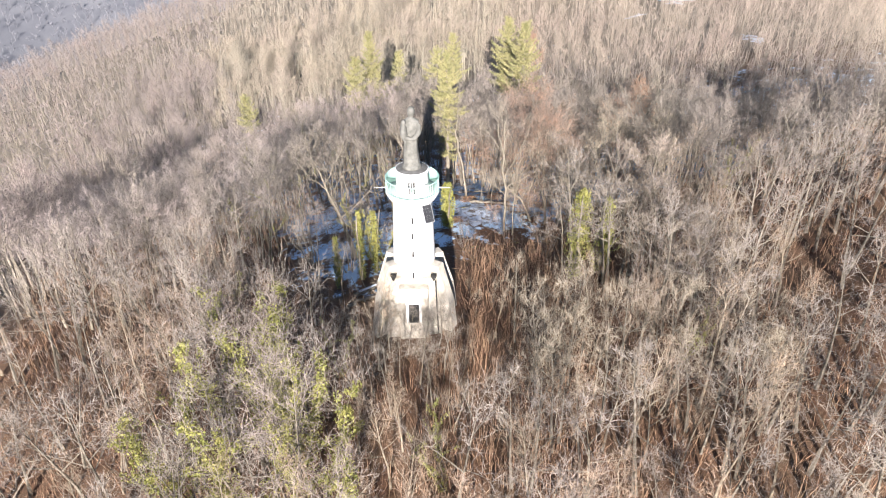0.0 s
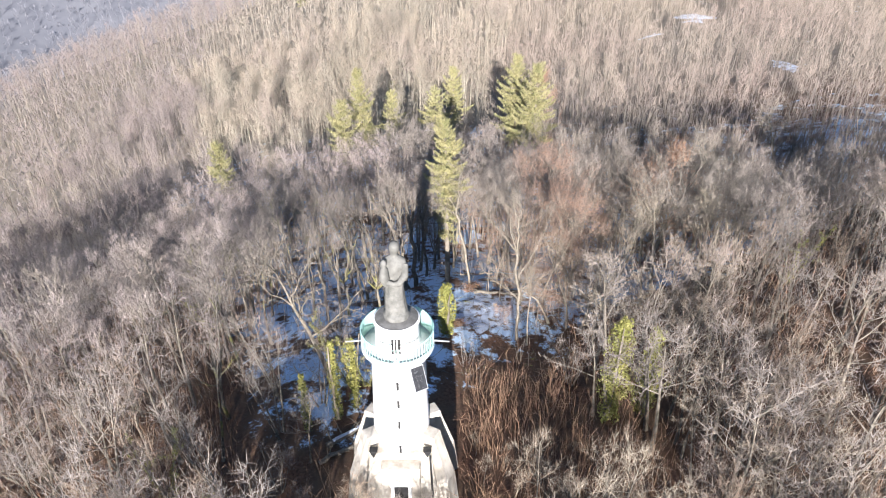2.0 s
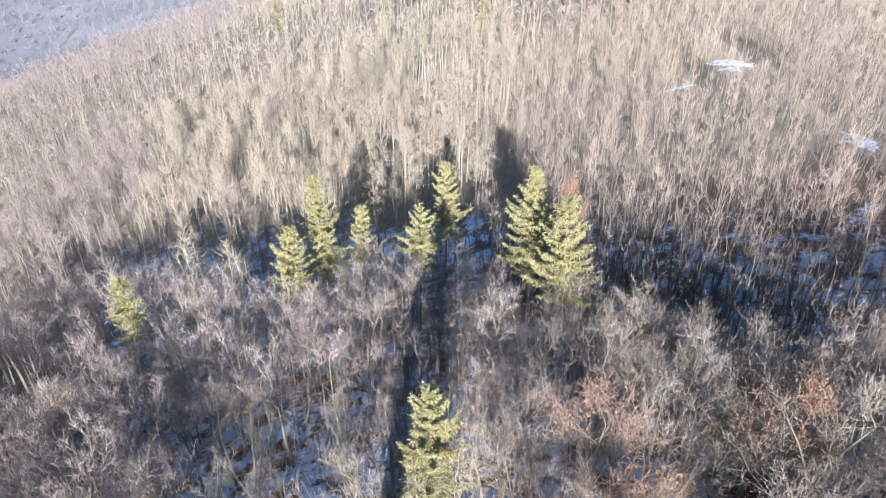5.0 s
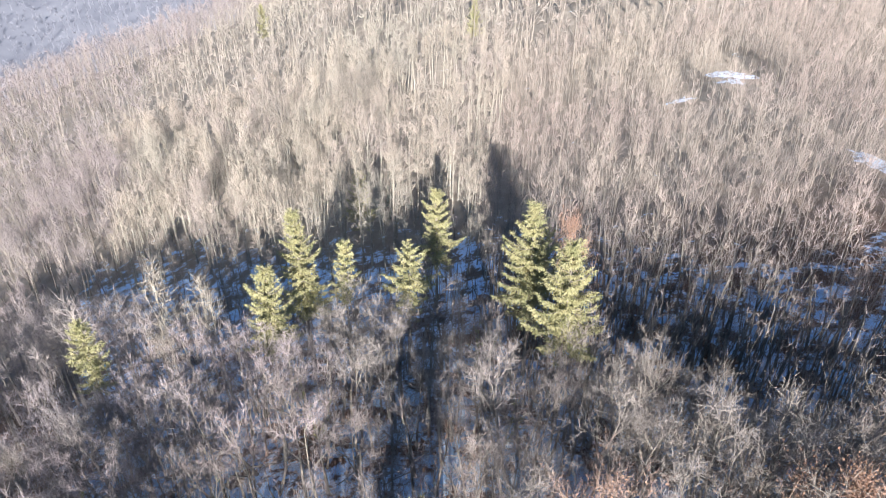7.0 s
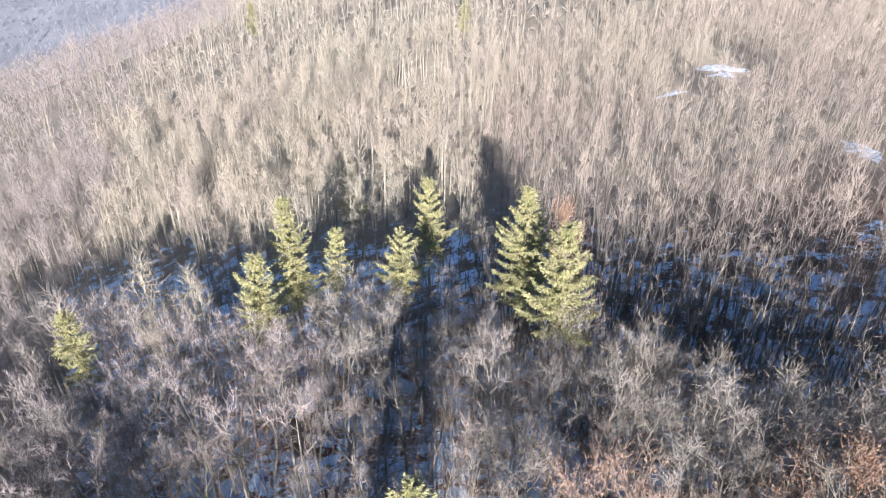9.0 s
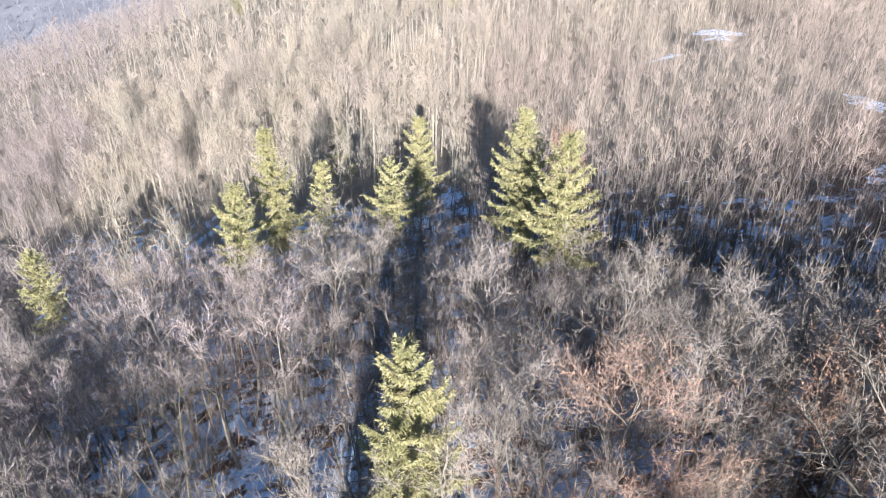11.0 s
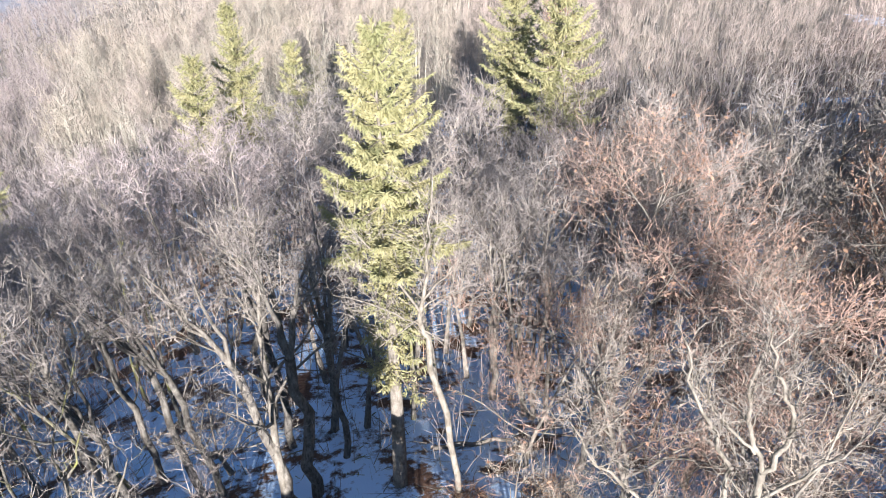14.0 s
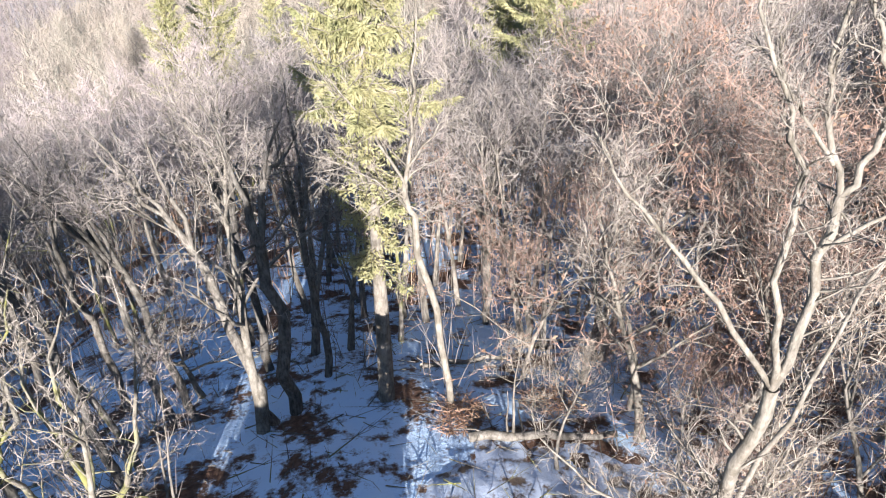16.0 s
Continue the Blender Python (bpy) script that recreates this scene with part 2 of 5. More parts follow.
# Near-black stands in for the shade inside door, niches and windows.
DARK = plain("dark_opening", (0.02, 0.02, 0.02), (0.04, 0.038, 0.035), 3.0, 0.8)
PANEL = plain("solar_cells", (0.03, 0.03, 0.032), (0.045, 0.045, 0.048), 4.0, 0.25)
STEEL = plain("galvanised_steel", (0.55, 0.55, 0.54), (0.68, 0.68, 0.67), 6.0, 0.45, metal=0.6)
SNOW = plain("snow", (0.70, 0.74, 0.80), (0.80, 0.82, 0.86), 3.0, 0.7)


# ---------------------------------------------------------------- mesh helpers
class Soup:
    """Collects triangles in arrays."""

    def __init__(self):
        self.v, self.f, self.m, self.n = [], [], [], 0

    def add(self, verts, tris, mat=0):
        verts, tris = np.asarray(verts, float), np.asarray(tris, int)
        self.v.append(verts)
        self.f.append(tris + self.n)
        self.m.append(np.full(len(tris), mat) if np.isscalar(mat) else mat)
        self.n += len(verts)

    def arrays(self):
        return np.concatenate(self.v), np.concatenate(self.f), np.concatenate(self.m)

    def mesh(self, name, mats, smooth=False):
        return mesh_from(name, *self.arrays(), mats, smooth)


def mesh_from(name, v, f, mi, mats, smooth=False):
    me = bpy.data.meshes.new(name)
    me.vertices.add(len(v))
    me.vertices.foreach_set("co", np.ascontiguousarray(v, dtype=np.float32).ravel())
    me.loops.add(f.size)
    me.loops.foreach_set("vertex_index", np.ascontiguousarray(f, dtype=np.int32).ravel())
    me.polygons.add(len(f))
    me.polygons.foreach_set("loop_start", np.arange(0, f.size, f.shape[1], dtype=np.int32))
    for mat in mats:
        me.materials.append(mat)
    me.polygons.foreach_set("material_index", np.asarray(mi, dtype=np.int32))
    me.polygons.foreach_set("use_smooth", np.full(len(f), smooth))
    me.update(calc_edges=True)
    return me


def tube(soup, pts, radii, n=5, mat=0):
    pts = np.asarray(pts, float)
    d = np.gradient(pts, axis=0)
    d /= np.linalg.norm(d, axis=1)[:, None] + 1e-9
    ref = np.array((1.0, 0, 0)) if abs(d[0, 0]) < 0.8 else np.array((0, 1.0, 0))
    u = np.cross(d, ref)
    u /= np.linalg.norm(u, axis=1)[:, None] + 1e-9
    w = np.cross(d, u)
    a = np.arange(n) * 2 * np.pi / n
    ring = np.cos(a)[None, :, None] * u[:, None] + np.sin(a)[None, :, None] * w[:, None]
    v = pts[:, None] + ring * np.asarray(radii, float)[:, None, None]
    k = len(pts)
    i = np.arange(k - 1)[:, None] * n
    j = np.arange(n)[None, :]
    a0, a1 = i + j, i + (j + 1) % n
    f = np.concatenate((np.stack((a0, a1, a1 + n), -1).reshape(-1, 3), np.stack((a0, a1 + n, a0 + n), -1).reshape(-1, 3)))
    soup.add(v.reshape(-1, 3), f, mat)


def ribbon(soup, p, d, length, width, rng, bend=0.25, mat=0):
    """Many tapering twigs at once: starts p, directions d (both n x 3)."""
    n = len(p)
    side = np.cross(d, rng.normal(size=(n, 3)))
    side /= np.linalg.norm(side, axis=1)[:, None] + 1e-9
    curve = rng.normal(size=(n, 3)) * bend
    curve[:, 2] += bend * 0.6
    length, width = np.broadcast_to(length, n)[:, None], np.broadcast_to(width, n)[:, None]
    m = p + d * length * 0.5
    e = p + (d + curve) * length
    s0, s1 = side * width * 0.5, side * width * 0.32
    v = np.stack((p - s0, p + s0, m + s1, m - s1, e), 1).reshape(-1, 3)
    b = np.arange(n)[:, None] * 5
    f = np.concatenate((b + [[0, 1, 2]], b + [[0, 2, 3]], b + [[3, 2, 4]]), 1).reshape(-1, 3)
    soup.add(v, f, mat)
    return m, e


def sliver(soup, p, d, length, width, rng, mat=0):
    n = len(p)
    side = np.cross(d, rng.normal(size=(n, 3)))
    side /= np.linalg.norm(side, axis=1)[:, None] + 1e-9
    width, length = np.broadcast_to(width, n)[:, None], np.broadcast_to(length, n)[:, None]
    v = np.stack((p - side * width * 0.5, p + side * width * 0.5, p + d * length), 1).reshape(-1, 3)
    soup.add(v, np.arange(3 * n).reshape(-1, 3), mat)


def unit(v):
    return v / (np.linalg.norm(v, axis=-1, keepdims=True) + 1e-9)


def path(rng, start, direction, length, k, wobble, lift=0.0):
    pts, d = [np.asarray(start, float)], unit(np.asarray(direction, float))
    for _ in range(k):
        d = unit(d + rng.normal(size=3) * wobble + (0, 0, lift))
        pts.append(pts[-1] + d * length / k)
    return np.array(pts)


def on_path(pts, t):
    x = t * (len(pts) - 1)
    i = np.minimum(x.astype(int), len(pts) - 2)
    fr = (x - i)[:, None]
    return pts[i] * (1 - fr) + pts[i + 1] * fr, unit(pts[i + 1] - pts[i])


def tubes(soup, pts, radii, n=4, mat=0):
    """Many tapering tubes at once: pts (m x k x 3), radii (m x k)."""
    m, k = pts.shape[:2]
    d = unit(np.gradient(pts, axis=1))
    ref = np.where(np.abs(d[:, :1, :1]) < 0.8, np.array((1.0, 0, 0)), np.array((0, 1.0, 0)))
    u = unit(np.cross(d, np.broadcast_to(ref, d.shape)))
    w = np.cross(d, u)
    a = np.arange(n) * 2 * np.pi / n
    ring = np.cos(a)[:, None] * u[:, :, None] + np.sin(a)[:, None] * w[:, :, None]
    v = pts[:, :, None] + ring * radii[:, :, None, None]
    i = (np.arange(m)[:, None, None] * k + np.arange(k - 1)[None, :, None]) * n
    j = np.arange(n)[None, None, :]
    a0, a1 = i + j, i + (j + 1) % n
    soup.add(v.reshape(-1, 3), np.concatenate((np.stack((a0, a1, a1 + n), -1).reshape(-1, 3), np.stack((a0, a1 + n, a0 + n), -1).reshape(-1, 3))), mat)


def boughs(rng, start, d, length, k, wobble, lift):
    """Bending lines from each start: (n x (k + 1) x 3)."""
    pts = [start]
    for _ in range(k):
        d = unit(d + rng.normal(size=d.shape) * wobble + (0, 0, lift))
        pts.append(pts[-1] + d * (length / k)[:, None])
    return np.stack(pts, 1)


def offshoots(rng, pts, m, first, angle):
    """m shoots along each line, turned about it by the golden angle: places, directions, shares of the way, parent's number."""
    n, k1 = pts.shape[:2]
    t = first + (1 - first) * (np.arange(m) + rng.uniform(0, 1, (n, m))) / m
    t[:, -1] = 1.0
    x = t * (k1 - 1)
    i = np.minimum(x.astype(int), k1 - 2)
    row = np.arange(n)[:, None]
    a, b = pts[row, i], pts[row, i + 1]
    p = a + (b - a) * (x - i)[..., None]
    q = unit(b - a)
    u = unit(np.cross(q, rng.normal(size=(n, 1, 3)) + (0.01, 0.02, 0.03)))
    w = np.cross(q, u)
    phi = (np.arange(m) * 2.4)[None, :] + rng.normal(size=(n, m)) * 0.4
    al = angle * rng.uniform(0.6, 1.35, (n, m)) * np.where(t > 0.999, 0.35, 1.0)
    d = np.cos(al)[..., None] * q + np.sin(al)[..., None] * (np.cos(phi)[..., None] * u + np.sin(phi)[..., None] * w)
    return p.reshape(-1, 3), d.reshape(-1, 3), t.ravel(), np.repeat(np.arange(n), m)


def grow(seed, H, R, fork=0.4, limbs=8, branches=7, twigs=6, subs=4, twig_w=0.022, twig_l=0.8, girth=0.14, stems=1, sides=(6, 4, 3), open_=1.1, close=0.45, lift=0.06, wobble=0.11, coarse=False, fan=1.0):
    """A bare broadleaf tree with its foot at the origin, limbs rising out of the stem into a domed crown: (wood, crown) as two soups."""
    rng = np.random.default_rng(seed)
    wood, crown = Soup(), Soup()
    wood.leads, wood.limbs = [], []
    for s in range(stems):
        a0 = rng.uniform(0, 6.28)
        lean = (0.32 if stems > 1 else 0.08) * np.array((math.cos(a0), math.sin(a0), 0))
        foot = lean * (0.9 if stems > 1 else 0)
        g = girth * (0.62 if stems > 1 else 1.0)
        h = H * (rng.uniform(0.78, 1.0) if stems > 1 else 1.0)
        k = 3 if coarse else 6
        lead = path(rng, foot - (0, 0, 0.5), lean + (0, 0, 1), h * 0.86 + 0.5, k, wobble * 0.6, 0.08)
        rad = g * (1 - np.linspace(0, 0.86, k + 1))
        rad[0] *= 1.35
        tube(wood, lead, rad, sides[0])
        wood.leads.append(lead)
        nl = max(3, round(limbs / (stems ** 0.5)))
        p, d, t, _ = offshoots(rng, lead[None], nl, fork, 0.1)
        u = (t - fork) / (1 - fork)
        az = rng.uniform(0, 6.28) + np.arange(nl) * 2.4 + rng.normal(size=nl) * 0.25
        tilt = (open_ + (close - open_) * u) * rng.uniform(0.8, 1.2, nl)
        d = np.stack((np.cos(az) * np.sin(tilt), np.sin(az) * np.sin(tilt), np.cos(tilt)), -1)
        ll = R * 1.25 * (1.05 - 0.55 * u) * rng.uniform(0.8, 1.15, nl)
        ll = np.minimum(ll, np.maximum(0.6, (h * (1.02 - 0.3 * np.sin(tilt) ** 2) - p[:, 2]) / np.maximum(0.4, d[:, 2] + lift)))
        kl = 2 if coarse else 4
        lines = boughs(rng, p, d, ll, kl, wobble, lift)
        wood.limbs += list(lines)
        r0 = g * 0.4 * (1.15 - 0.6 * t)
        tubes(wood, lines, r0[:, None] * np.linspace(1, 0.25, kl + 1), sides[1])
        bp, bd, bt, bi = offshoots(rng, lines, branches, 0.25, 0.78 * fan)
        bl = ll[bi] * (0.62 - 0.28 * bt) * rng.uniform(0.75, 1.25, len(bt))
        if coarse:
            m, e = ribbon(crown, bp, unit(bd + (0, 0, lift * 1.5)), bl, np.maximum(r0[bi] * 0.5, twig_w), rng, 0.12)
            twig_lines = np.stack((bp, m, e), 1)
        else:
            twig_lines = boughs(rng, bp, bd, bl, 2, wobble * 1.6, lift * 1.3)
            tubes(wood, twig_lines, np.maximum(r0[bi, None] * np.array((0.42, 0.26, 0.08)), 0.005), sides[2])
        tp, td, tt, ti = offshoots(rng, twig_lines, twigs, 0.15, 0.95 * fan)
        td = unit(td + (0, 0, 0.12))
        tl = twig_l * rng.uniform(0.6, 1.2, len(tt))
        if subs:
            m, e = ribbon(crown, tp, td, tl, twig_w, rng, 0.22)
            sp, sd, _, si = offshoots(rng, np.stack((tp, m, e), 1), subs, 0.2, 0.8)
            sliver(crown, sp, unit(sd + (0, 0, 0.05)), tl[si] * rng.uniform(0.4, 0.75, len(si)), twig_w * 0.85, rng)
        else:
            sliver(crown, tp, td, tl, twig_w, rng)
    return wood, crown


def leaf_cloud(rng, centres, size):
    """Small bent leaves, two triangles each."""
    s = Soup()
    n = len(centres)
    u = unit(rng.normal(size=(n, 3)))
    w = unit(np.cross(u, rng.normal(size=(n, 3))))
    k = (size * rng.uniform(0.6, 1.3, n))[:, None]
    v = np.stack((centres - u * k, centres - w * k * 0.6, centres + u * k, centres + w * k * 0.6), 1).reshape(-1, 3)
    b = np.arange(n)[:, None] * 4
    s.add(v, np.concatenate((b + [[0, 1, 2]], b + [[0, 2, 3]]), 1).reshape(-1, 3))
    return s


def part(name, data, parent, label=""):
    ob = new(name, data)
    ob.parent = parent
    return tagged(ob, label)


def bm_mesh(name, bm, mat, bevel=0.0):
    if bevel:
        bmesh.ops.bevel(bm, geom=list(bm.edges), offset=bevel, segments=1, affect="EDGES")
    me = bpy.data.meshes.new(name)
    bm.to_mesh(me)
    bm.free()
    me.materials.append(mat)
    return me


def box(bm, x0, x1, y0, y1, z0, z1, m=None):
    r = bmesh.ops.create_cube(bm, size=1)
    mat = Matrix.Translation(((x0 + x1) / 2, (y0 + y1) / 2, (z0 + z1) / 2)) @ Matrix.Diagonal((x1 - x0, y1 - y0, z1 - z0, 1))
    bmesh.ops.transform(bm, matrix=(m @ mat) if m else mat, verts=r["verts"])


def lathe(profile, n, name, mat, smooth=True, squash=None):
    """profile: rows of (radius, z); squash: depth over width for each row."""
    s = Soup()
    a = np.arange(n) * 2 * np.pi / n
    v = np.array([[(r * math.cos(t), r * math.sin(t) * (squash[i] if squash else 1), z) for t in a] for i, (r, z) in enumerate(profile)])
    k = len(profile)
    i = np.arange(k - 1)[:, None] * n
    j = np.arange(n)[None, :]
    a0, a1 = i + j, i + (j + 1) % n
    f = np.concatenate((np.stack((a0, a1, a1 + n), -1).reshape(-1, 3), np.stack((a0, a1 + n, a0 + n), -1).reshape(-1, 3)))
    s.add(v.reshape(-1, 3), f)
    return s.mesh(name, [mat], smooth)


# ---------------------------------------------------------------- ground
def smooth_steps(x, rows):
    xs, zs = np.array(rows).T
    return sum(np.interp(x + o, xs, zs) for o in (-5, -2.5, 0, 2.5, 5)) / 5


ALONG = [(-600, -60), (-60, -8), (0, 0.2), (20, 1.6), (33, 2.8), (44, 2.75), (54, 2.2), (60, 0.7), (70, -2.0), (80, -3.6), (88, -5.2), (96, -7.8), (104, -10.0),
         (114, -12.2), (124, -13.2), (138, -13.5), (160, -12.6), (200, -10.0), (300, -8.0), (420, -30.0), (700, -70.0), (1100, 20.0), (2600, 160.0)]
ALONG_SUNNY = [(-600, -60), (-60, -8), (0, 0.2), (20, 1.6), (33, 2.8), (44, 2.4), (54, 1.4), (60, 0.0), (66, -2.0), (72, -3.2), (80, -4.4), (91, -6.0), (106, -8.0),
               (129, -10.6), (149, -12.0), (175, -11.5), (200, -9.5), (300, -8.0), (420, -30.0), (700, -70.0), (1100, 20.0), (2600, 160.0)]
ACROSS = [(-2600, 250), (-1500, 150), (-900, 30), (-620, -55), (-430, -125), (-300, -100), (-180, -60), (-60, -19.0), (-30, -9.5), (-16, -4.2), (-8, -1.2), (0, 0), (10, 0.3), (20, 2.3), (30, 5.0), (45, 9.0), (60, 11.0), (150, 14.0), (400, -20.0), (2600, 120.0)]


def bent(x, y):
    """The crest and the hollow behind it swing towards the tower on the sunny side."""
    return y + 0.7 * np.clip(x - 12, 0, 24) * np.interp(y, (50, 64, 100, 160), (0, 1, 1, 0))


def height(x, y):
    x, y = np.asarray(x, float), np.asarray(y, float)
    left = np.clip((y - 10) / 60, 0.55, 1.0)
    side = smooth_steps(x, ACROSS)
    w = np.clip((x + 2) / 11, 0, 1)
    w = w * w * (3 - 2 * w)
    z = smooth_steps(y, ALONG) * (1 - w) + smooth_steps(bent(x, y), ALONG_SUNNY) * w + np.where(side < 0, side * left, side)
    z = z + 0.22 * np.sin(x * 0.37 + 1.3 * np.sin(y * 0.21)) * np.cos(y * 0.31 + 0.7) + 0.10 * np.sin(x * 1.1 + y * 0.7) * np.sin(y * 0.9 - 0.4 * x)
    return z


def spread(dense_from, dense_to, step, ends):
    mid = list(np.arange(dense_from, dense_to + 0.01, step))
    lo, hi, s = [], [], step
    x = dense_from
    while x > ends[0]:
        s *= 1.16
        x -= s
        lo.append(x)
    s, x = step, dense_to
    while x < ends[1]:
        s *= 1.16
        x += s
        hi.append(x)
    return np.array(lo[::-1] + mid + hi)


gx, gy = spread(-40, 45, 0.8, (-2500, 2500)), spread(5, 130, 0.8, (-800, 2600))
GX, GY = np.meshgrid(gx, gy)
gv = np.stack((GX, GY, height(GX, GY)), -1).reshape(-1, 3)
i0 = (np.arange(len(gy) - 1)[:, None] * len(gx) + np.arange(len(gx) - 1)[None, :]).ravel()
gf = np.stack((i0, i0 + 1, i0 + len(gx) + 1, i0 + len(gx)), -1)
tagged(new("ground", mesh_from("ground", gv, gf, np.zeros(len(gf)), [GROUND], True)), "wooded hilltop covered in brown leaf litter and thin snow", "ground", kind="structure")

# ---------------------------------------------------------------- memorial tower
TX, TY = -1.9, 37.9
TG = float(height(TX, TY))


GALLERY_FLOOR = plain("pale_gallery_floor", (0.42, 0.46, 0.43), (0.55, 0.58, 0.55), 2.5, 0.8)


def tower():
    top = new("memorial_tower")
    top.location = (TX, TY, 0)
    tagged(top, "white memorial tower with stone buttresses and a mint-green gallery", "tower")
    z0 = TG - 0.6
    # shaft, slightly tapered, eight-sided
    part("shaft", lathe([(1.46, z0), (1.42, 6.0), (1.37, 8.2), (1.24, 12.2), (1.30, 12.35), (1.45, 12.6), (0.0, 12.6)], 24, "shaft", WHITE), top)
    # stone base: battered walls behind four raking buttresses
    for k in range(4):
        bm = bmesh.new()
        vs = []
        for w, reach, z in ((0.42, 3.15, z0), (0.40, 2.8, 5.1), (0.34, 2.08, 7.4), (0.34, 2.0, 7.75)):
            vs.append([bm.verts.new(v) for v in ((0.6, -w, z), (reach, -w, z), (reach, w, z), (0.6, w, z))])
        for a, b in zip(vs, vs[1:]):
            for i in range(4):
                bm.faces.new((a[i], a[(i + 1) % 4], b[(i + 1) % 4], b[i]))
        bm.faces.new(vs[0][::-1])
        bm.faces.new(vs[-1])
        bmesh.ops.rotate(bm, verts=bm.verts, matrix=Matrix.Rotation(radians((28, 152, 208, 332)[k]), 3, "Z"))
        part("buttress", bm_mesh("buttress", bm, STONE, 0.03), top)
    bm = bmesh.new()
    vs = []
    for hw, z in ((1.9, z0), (1.75, 4.6), (1.45, 7.0)):
        vs.append([bm.verts.new(v) for v in ((-hw, -hw, z), (hw, -hw, z), (hw, hw, z), (-hw, hw, z))])
    for a, b in zip(vs, vs[1:]):
        for i in range(4):
            bm.faces.new((a[i], a[(i + 1) % 4], b[(i + 1) % 4], b[i]))
    bm.faces.new(vs[-1])
    part("base_wall", bm_mesh("base_wall", bm, STONE, 0.03), top)
    bm = bmesh.new()
    box(bm, -0.95, 0.95, -2.12, -1.2, z0, 6.6)
    part("front_bay", bm_mesh("front_bay", bm, STONE, 0.04), top)
    for x in (-1.3, 1.3):
        bm = bmesh.new()
        vs = [[bm.verts.new((x + dx, y, z)) for dx, z in ((-0.2, 7.3), (0.2, 7.3), (0.0, 6.85))] for y in (-1.62, -1.3)]
        for i in range(3):
            bm.faces.new((vs[0][i], vs[0][(i + 1) % 3], vs[1][(i + 1) % 3], vs[1][i]))
        bm.faces.new(vs[0])
        bm.faces.new(vs[1][::-1])
        part("niche", bm_mesh("niche", bm, DARK), top, "three-cornered niche filled near-black for its shade")
    # Thin dark tube along a narrow dark line beside the buttress.
    tube_soup = Soup()
    tube(tube_soup, [(1.42, -1.62, 6.95), (1.5, -1.8, 5.2), (1.6, -1.98, 2.9)], (0.05, 0.05, 0.05), 8)
    part("downpipe", tube_soup.mesh("downpipe", [DARK], True), top, "thin dark line down the base wall")
    # doorway with pale jambs
    door = part("doorway", bm_mesh("doorway", door_shape(), DARK), top, "doorway shown as a near-black block for its shaded recess")
    for x0, x1, za, zb in ((-0.5, -0.34, 3.9, 5.45), (0.34, 0.5, 3.9, 5.45), (-0.55, 0.55, 5.45, 5.65)):
        bm = bmesh.new()
        box(bm, x0, x1, -2.2, -2.10, za, zb)
        part("jamb", bm_mesh("jamb", bm, WHITE, 0.015), door)
    # slit windows up the front
    for z in (7.0, 8.6, 9.9, 11.0):
        bm = bmesh.new()
        r = -1.44 + max(0, z - 6) * 0.03
        box(bm, -0.06, 0.06, r - 0.02, r + 0.12, z, z + 0.45)
        part("slit_window", bm_mesh("slit_window", bm, DARK), top)
    # gallery
    part("gallery_floor", lathe([(0.9, 12.55), (1.62, 12.6), (1.68, 12.66), (1.68, 12.76), (0.9, 12.78)], 40, "gallery_floor", GALLERY_FLOOR), top)
    part("corbel_ring", lathe([(1.25, 12.1), (1.45, 12.3), (1.62, 12.58), (1.0, 12.6)], 40, "corbel_ring", WHITE), top)
    drum = part("lantern_drum", lathe([(1.02, 12.76), (1.0, 14.05), (1.06, 14.1), (1.06, 14.22), (0.98, 14.24)], 40, "lantern_drum", WHITE), top)
    part("drum_roof", lathe([(1.0, 14.2), (0.6, 14.26), (0.0, 14.3)], 40, "drum_roof", FLOOR_GREY), top, "grey weathered roof of the drum")
    bm = bmesh.new()
    box(bm, -0.2, 0.2, -1.06, -0.9, 12.95, 13.75)
    opening = part("drum_window", bm_mesh("drum_window", bm, DARK, 0.01), drum)
    for x in (-0.1, 0.03):
        bm = bmesh.new()
        box(bm, x, x + 0.05, -1.085, -1.062, 12.95, 13.75)
        part("window_bar", bm_mesh("window_bar", bm, WHITE), opening)
    railing = part("railing", rail_ring(1.64, 13.66, 0.035), top, "mint-green painted iron railing")
    part("lower_rail", rail_ring(1.64, 12.86, 0.025), railing)
    bar = Soup()
    tube(bar, [(0, 0, 12.76), (0, 0, 13.66)], (0.013, 0.013), 5)
    me = bar.mesh("baluster", [MINT])
    for k in range(64):
        a = 2 * math.pi * k / 64
        b = part("baluster", me, railing)
        b.location = (1.64 * math.cos(a), 1.64 * math.sin(a), 0)
    # curved screens on either side of the drum
    for a0, a1 in ((-10, 62), (118, 190)):
        part("gallery_screen", screen(1.60, a0, a1, 12.8, 13.75), top, "mint-green sheet-metal screen")
    # plain rods sticking out at either side of the gallery
    for s in (-1, 1):
        rod = Soup()
        tube(rod, [(s * 1.6, -0.1, 12.95), (s * 2.35, -0.25, 13.0)], (0.045, 0.03), 6)
        part("flag_bracket", rod.mesh("flag_bracket", [STEEL]), top)
    # solar panel on a bracket at the edge of the gallery
    m = Matrix.Translation((0.98, -1.32, 11.75)) @ Matrix.Rotation(radians(28), 4, "Z") @ Matrix.Rotation(radians(-28), 4, "X")
    bm = bmesh.new()
    box(bm, -0.33, 0.33, -0.025, 0.025, -0.58, 0.58, m)
    panel = part("solar_panel", bm_mesh("solar_panel", bm, STEEL, 0.008), top, "dark tilted solar panel in an aluminium frame")
    bm = bmesh.new()
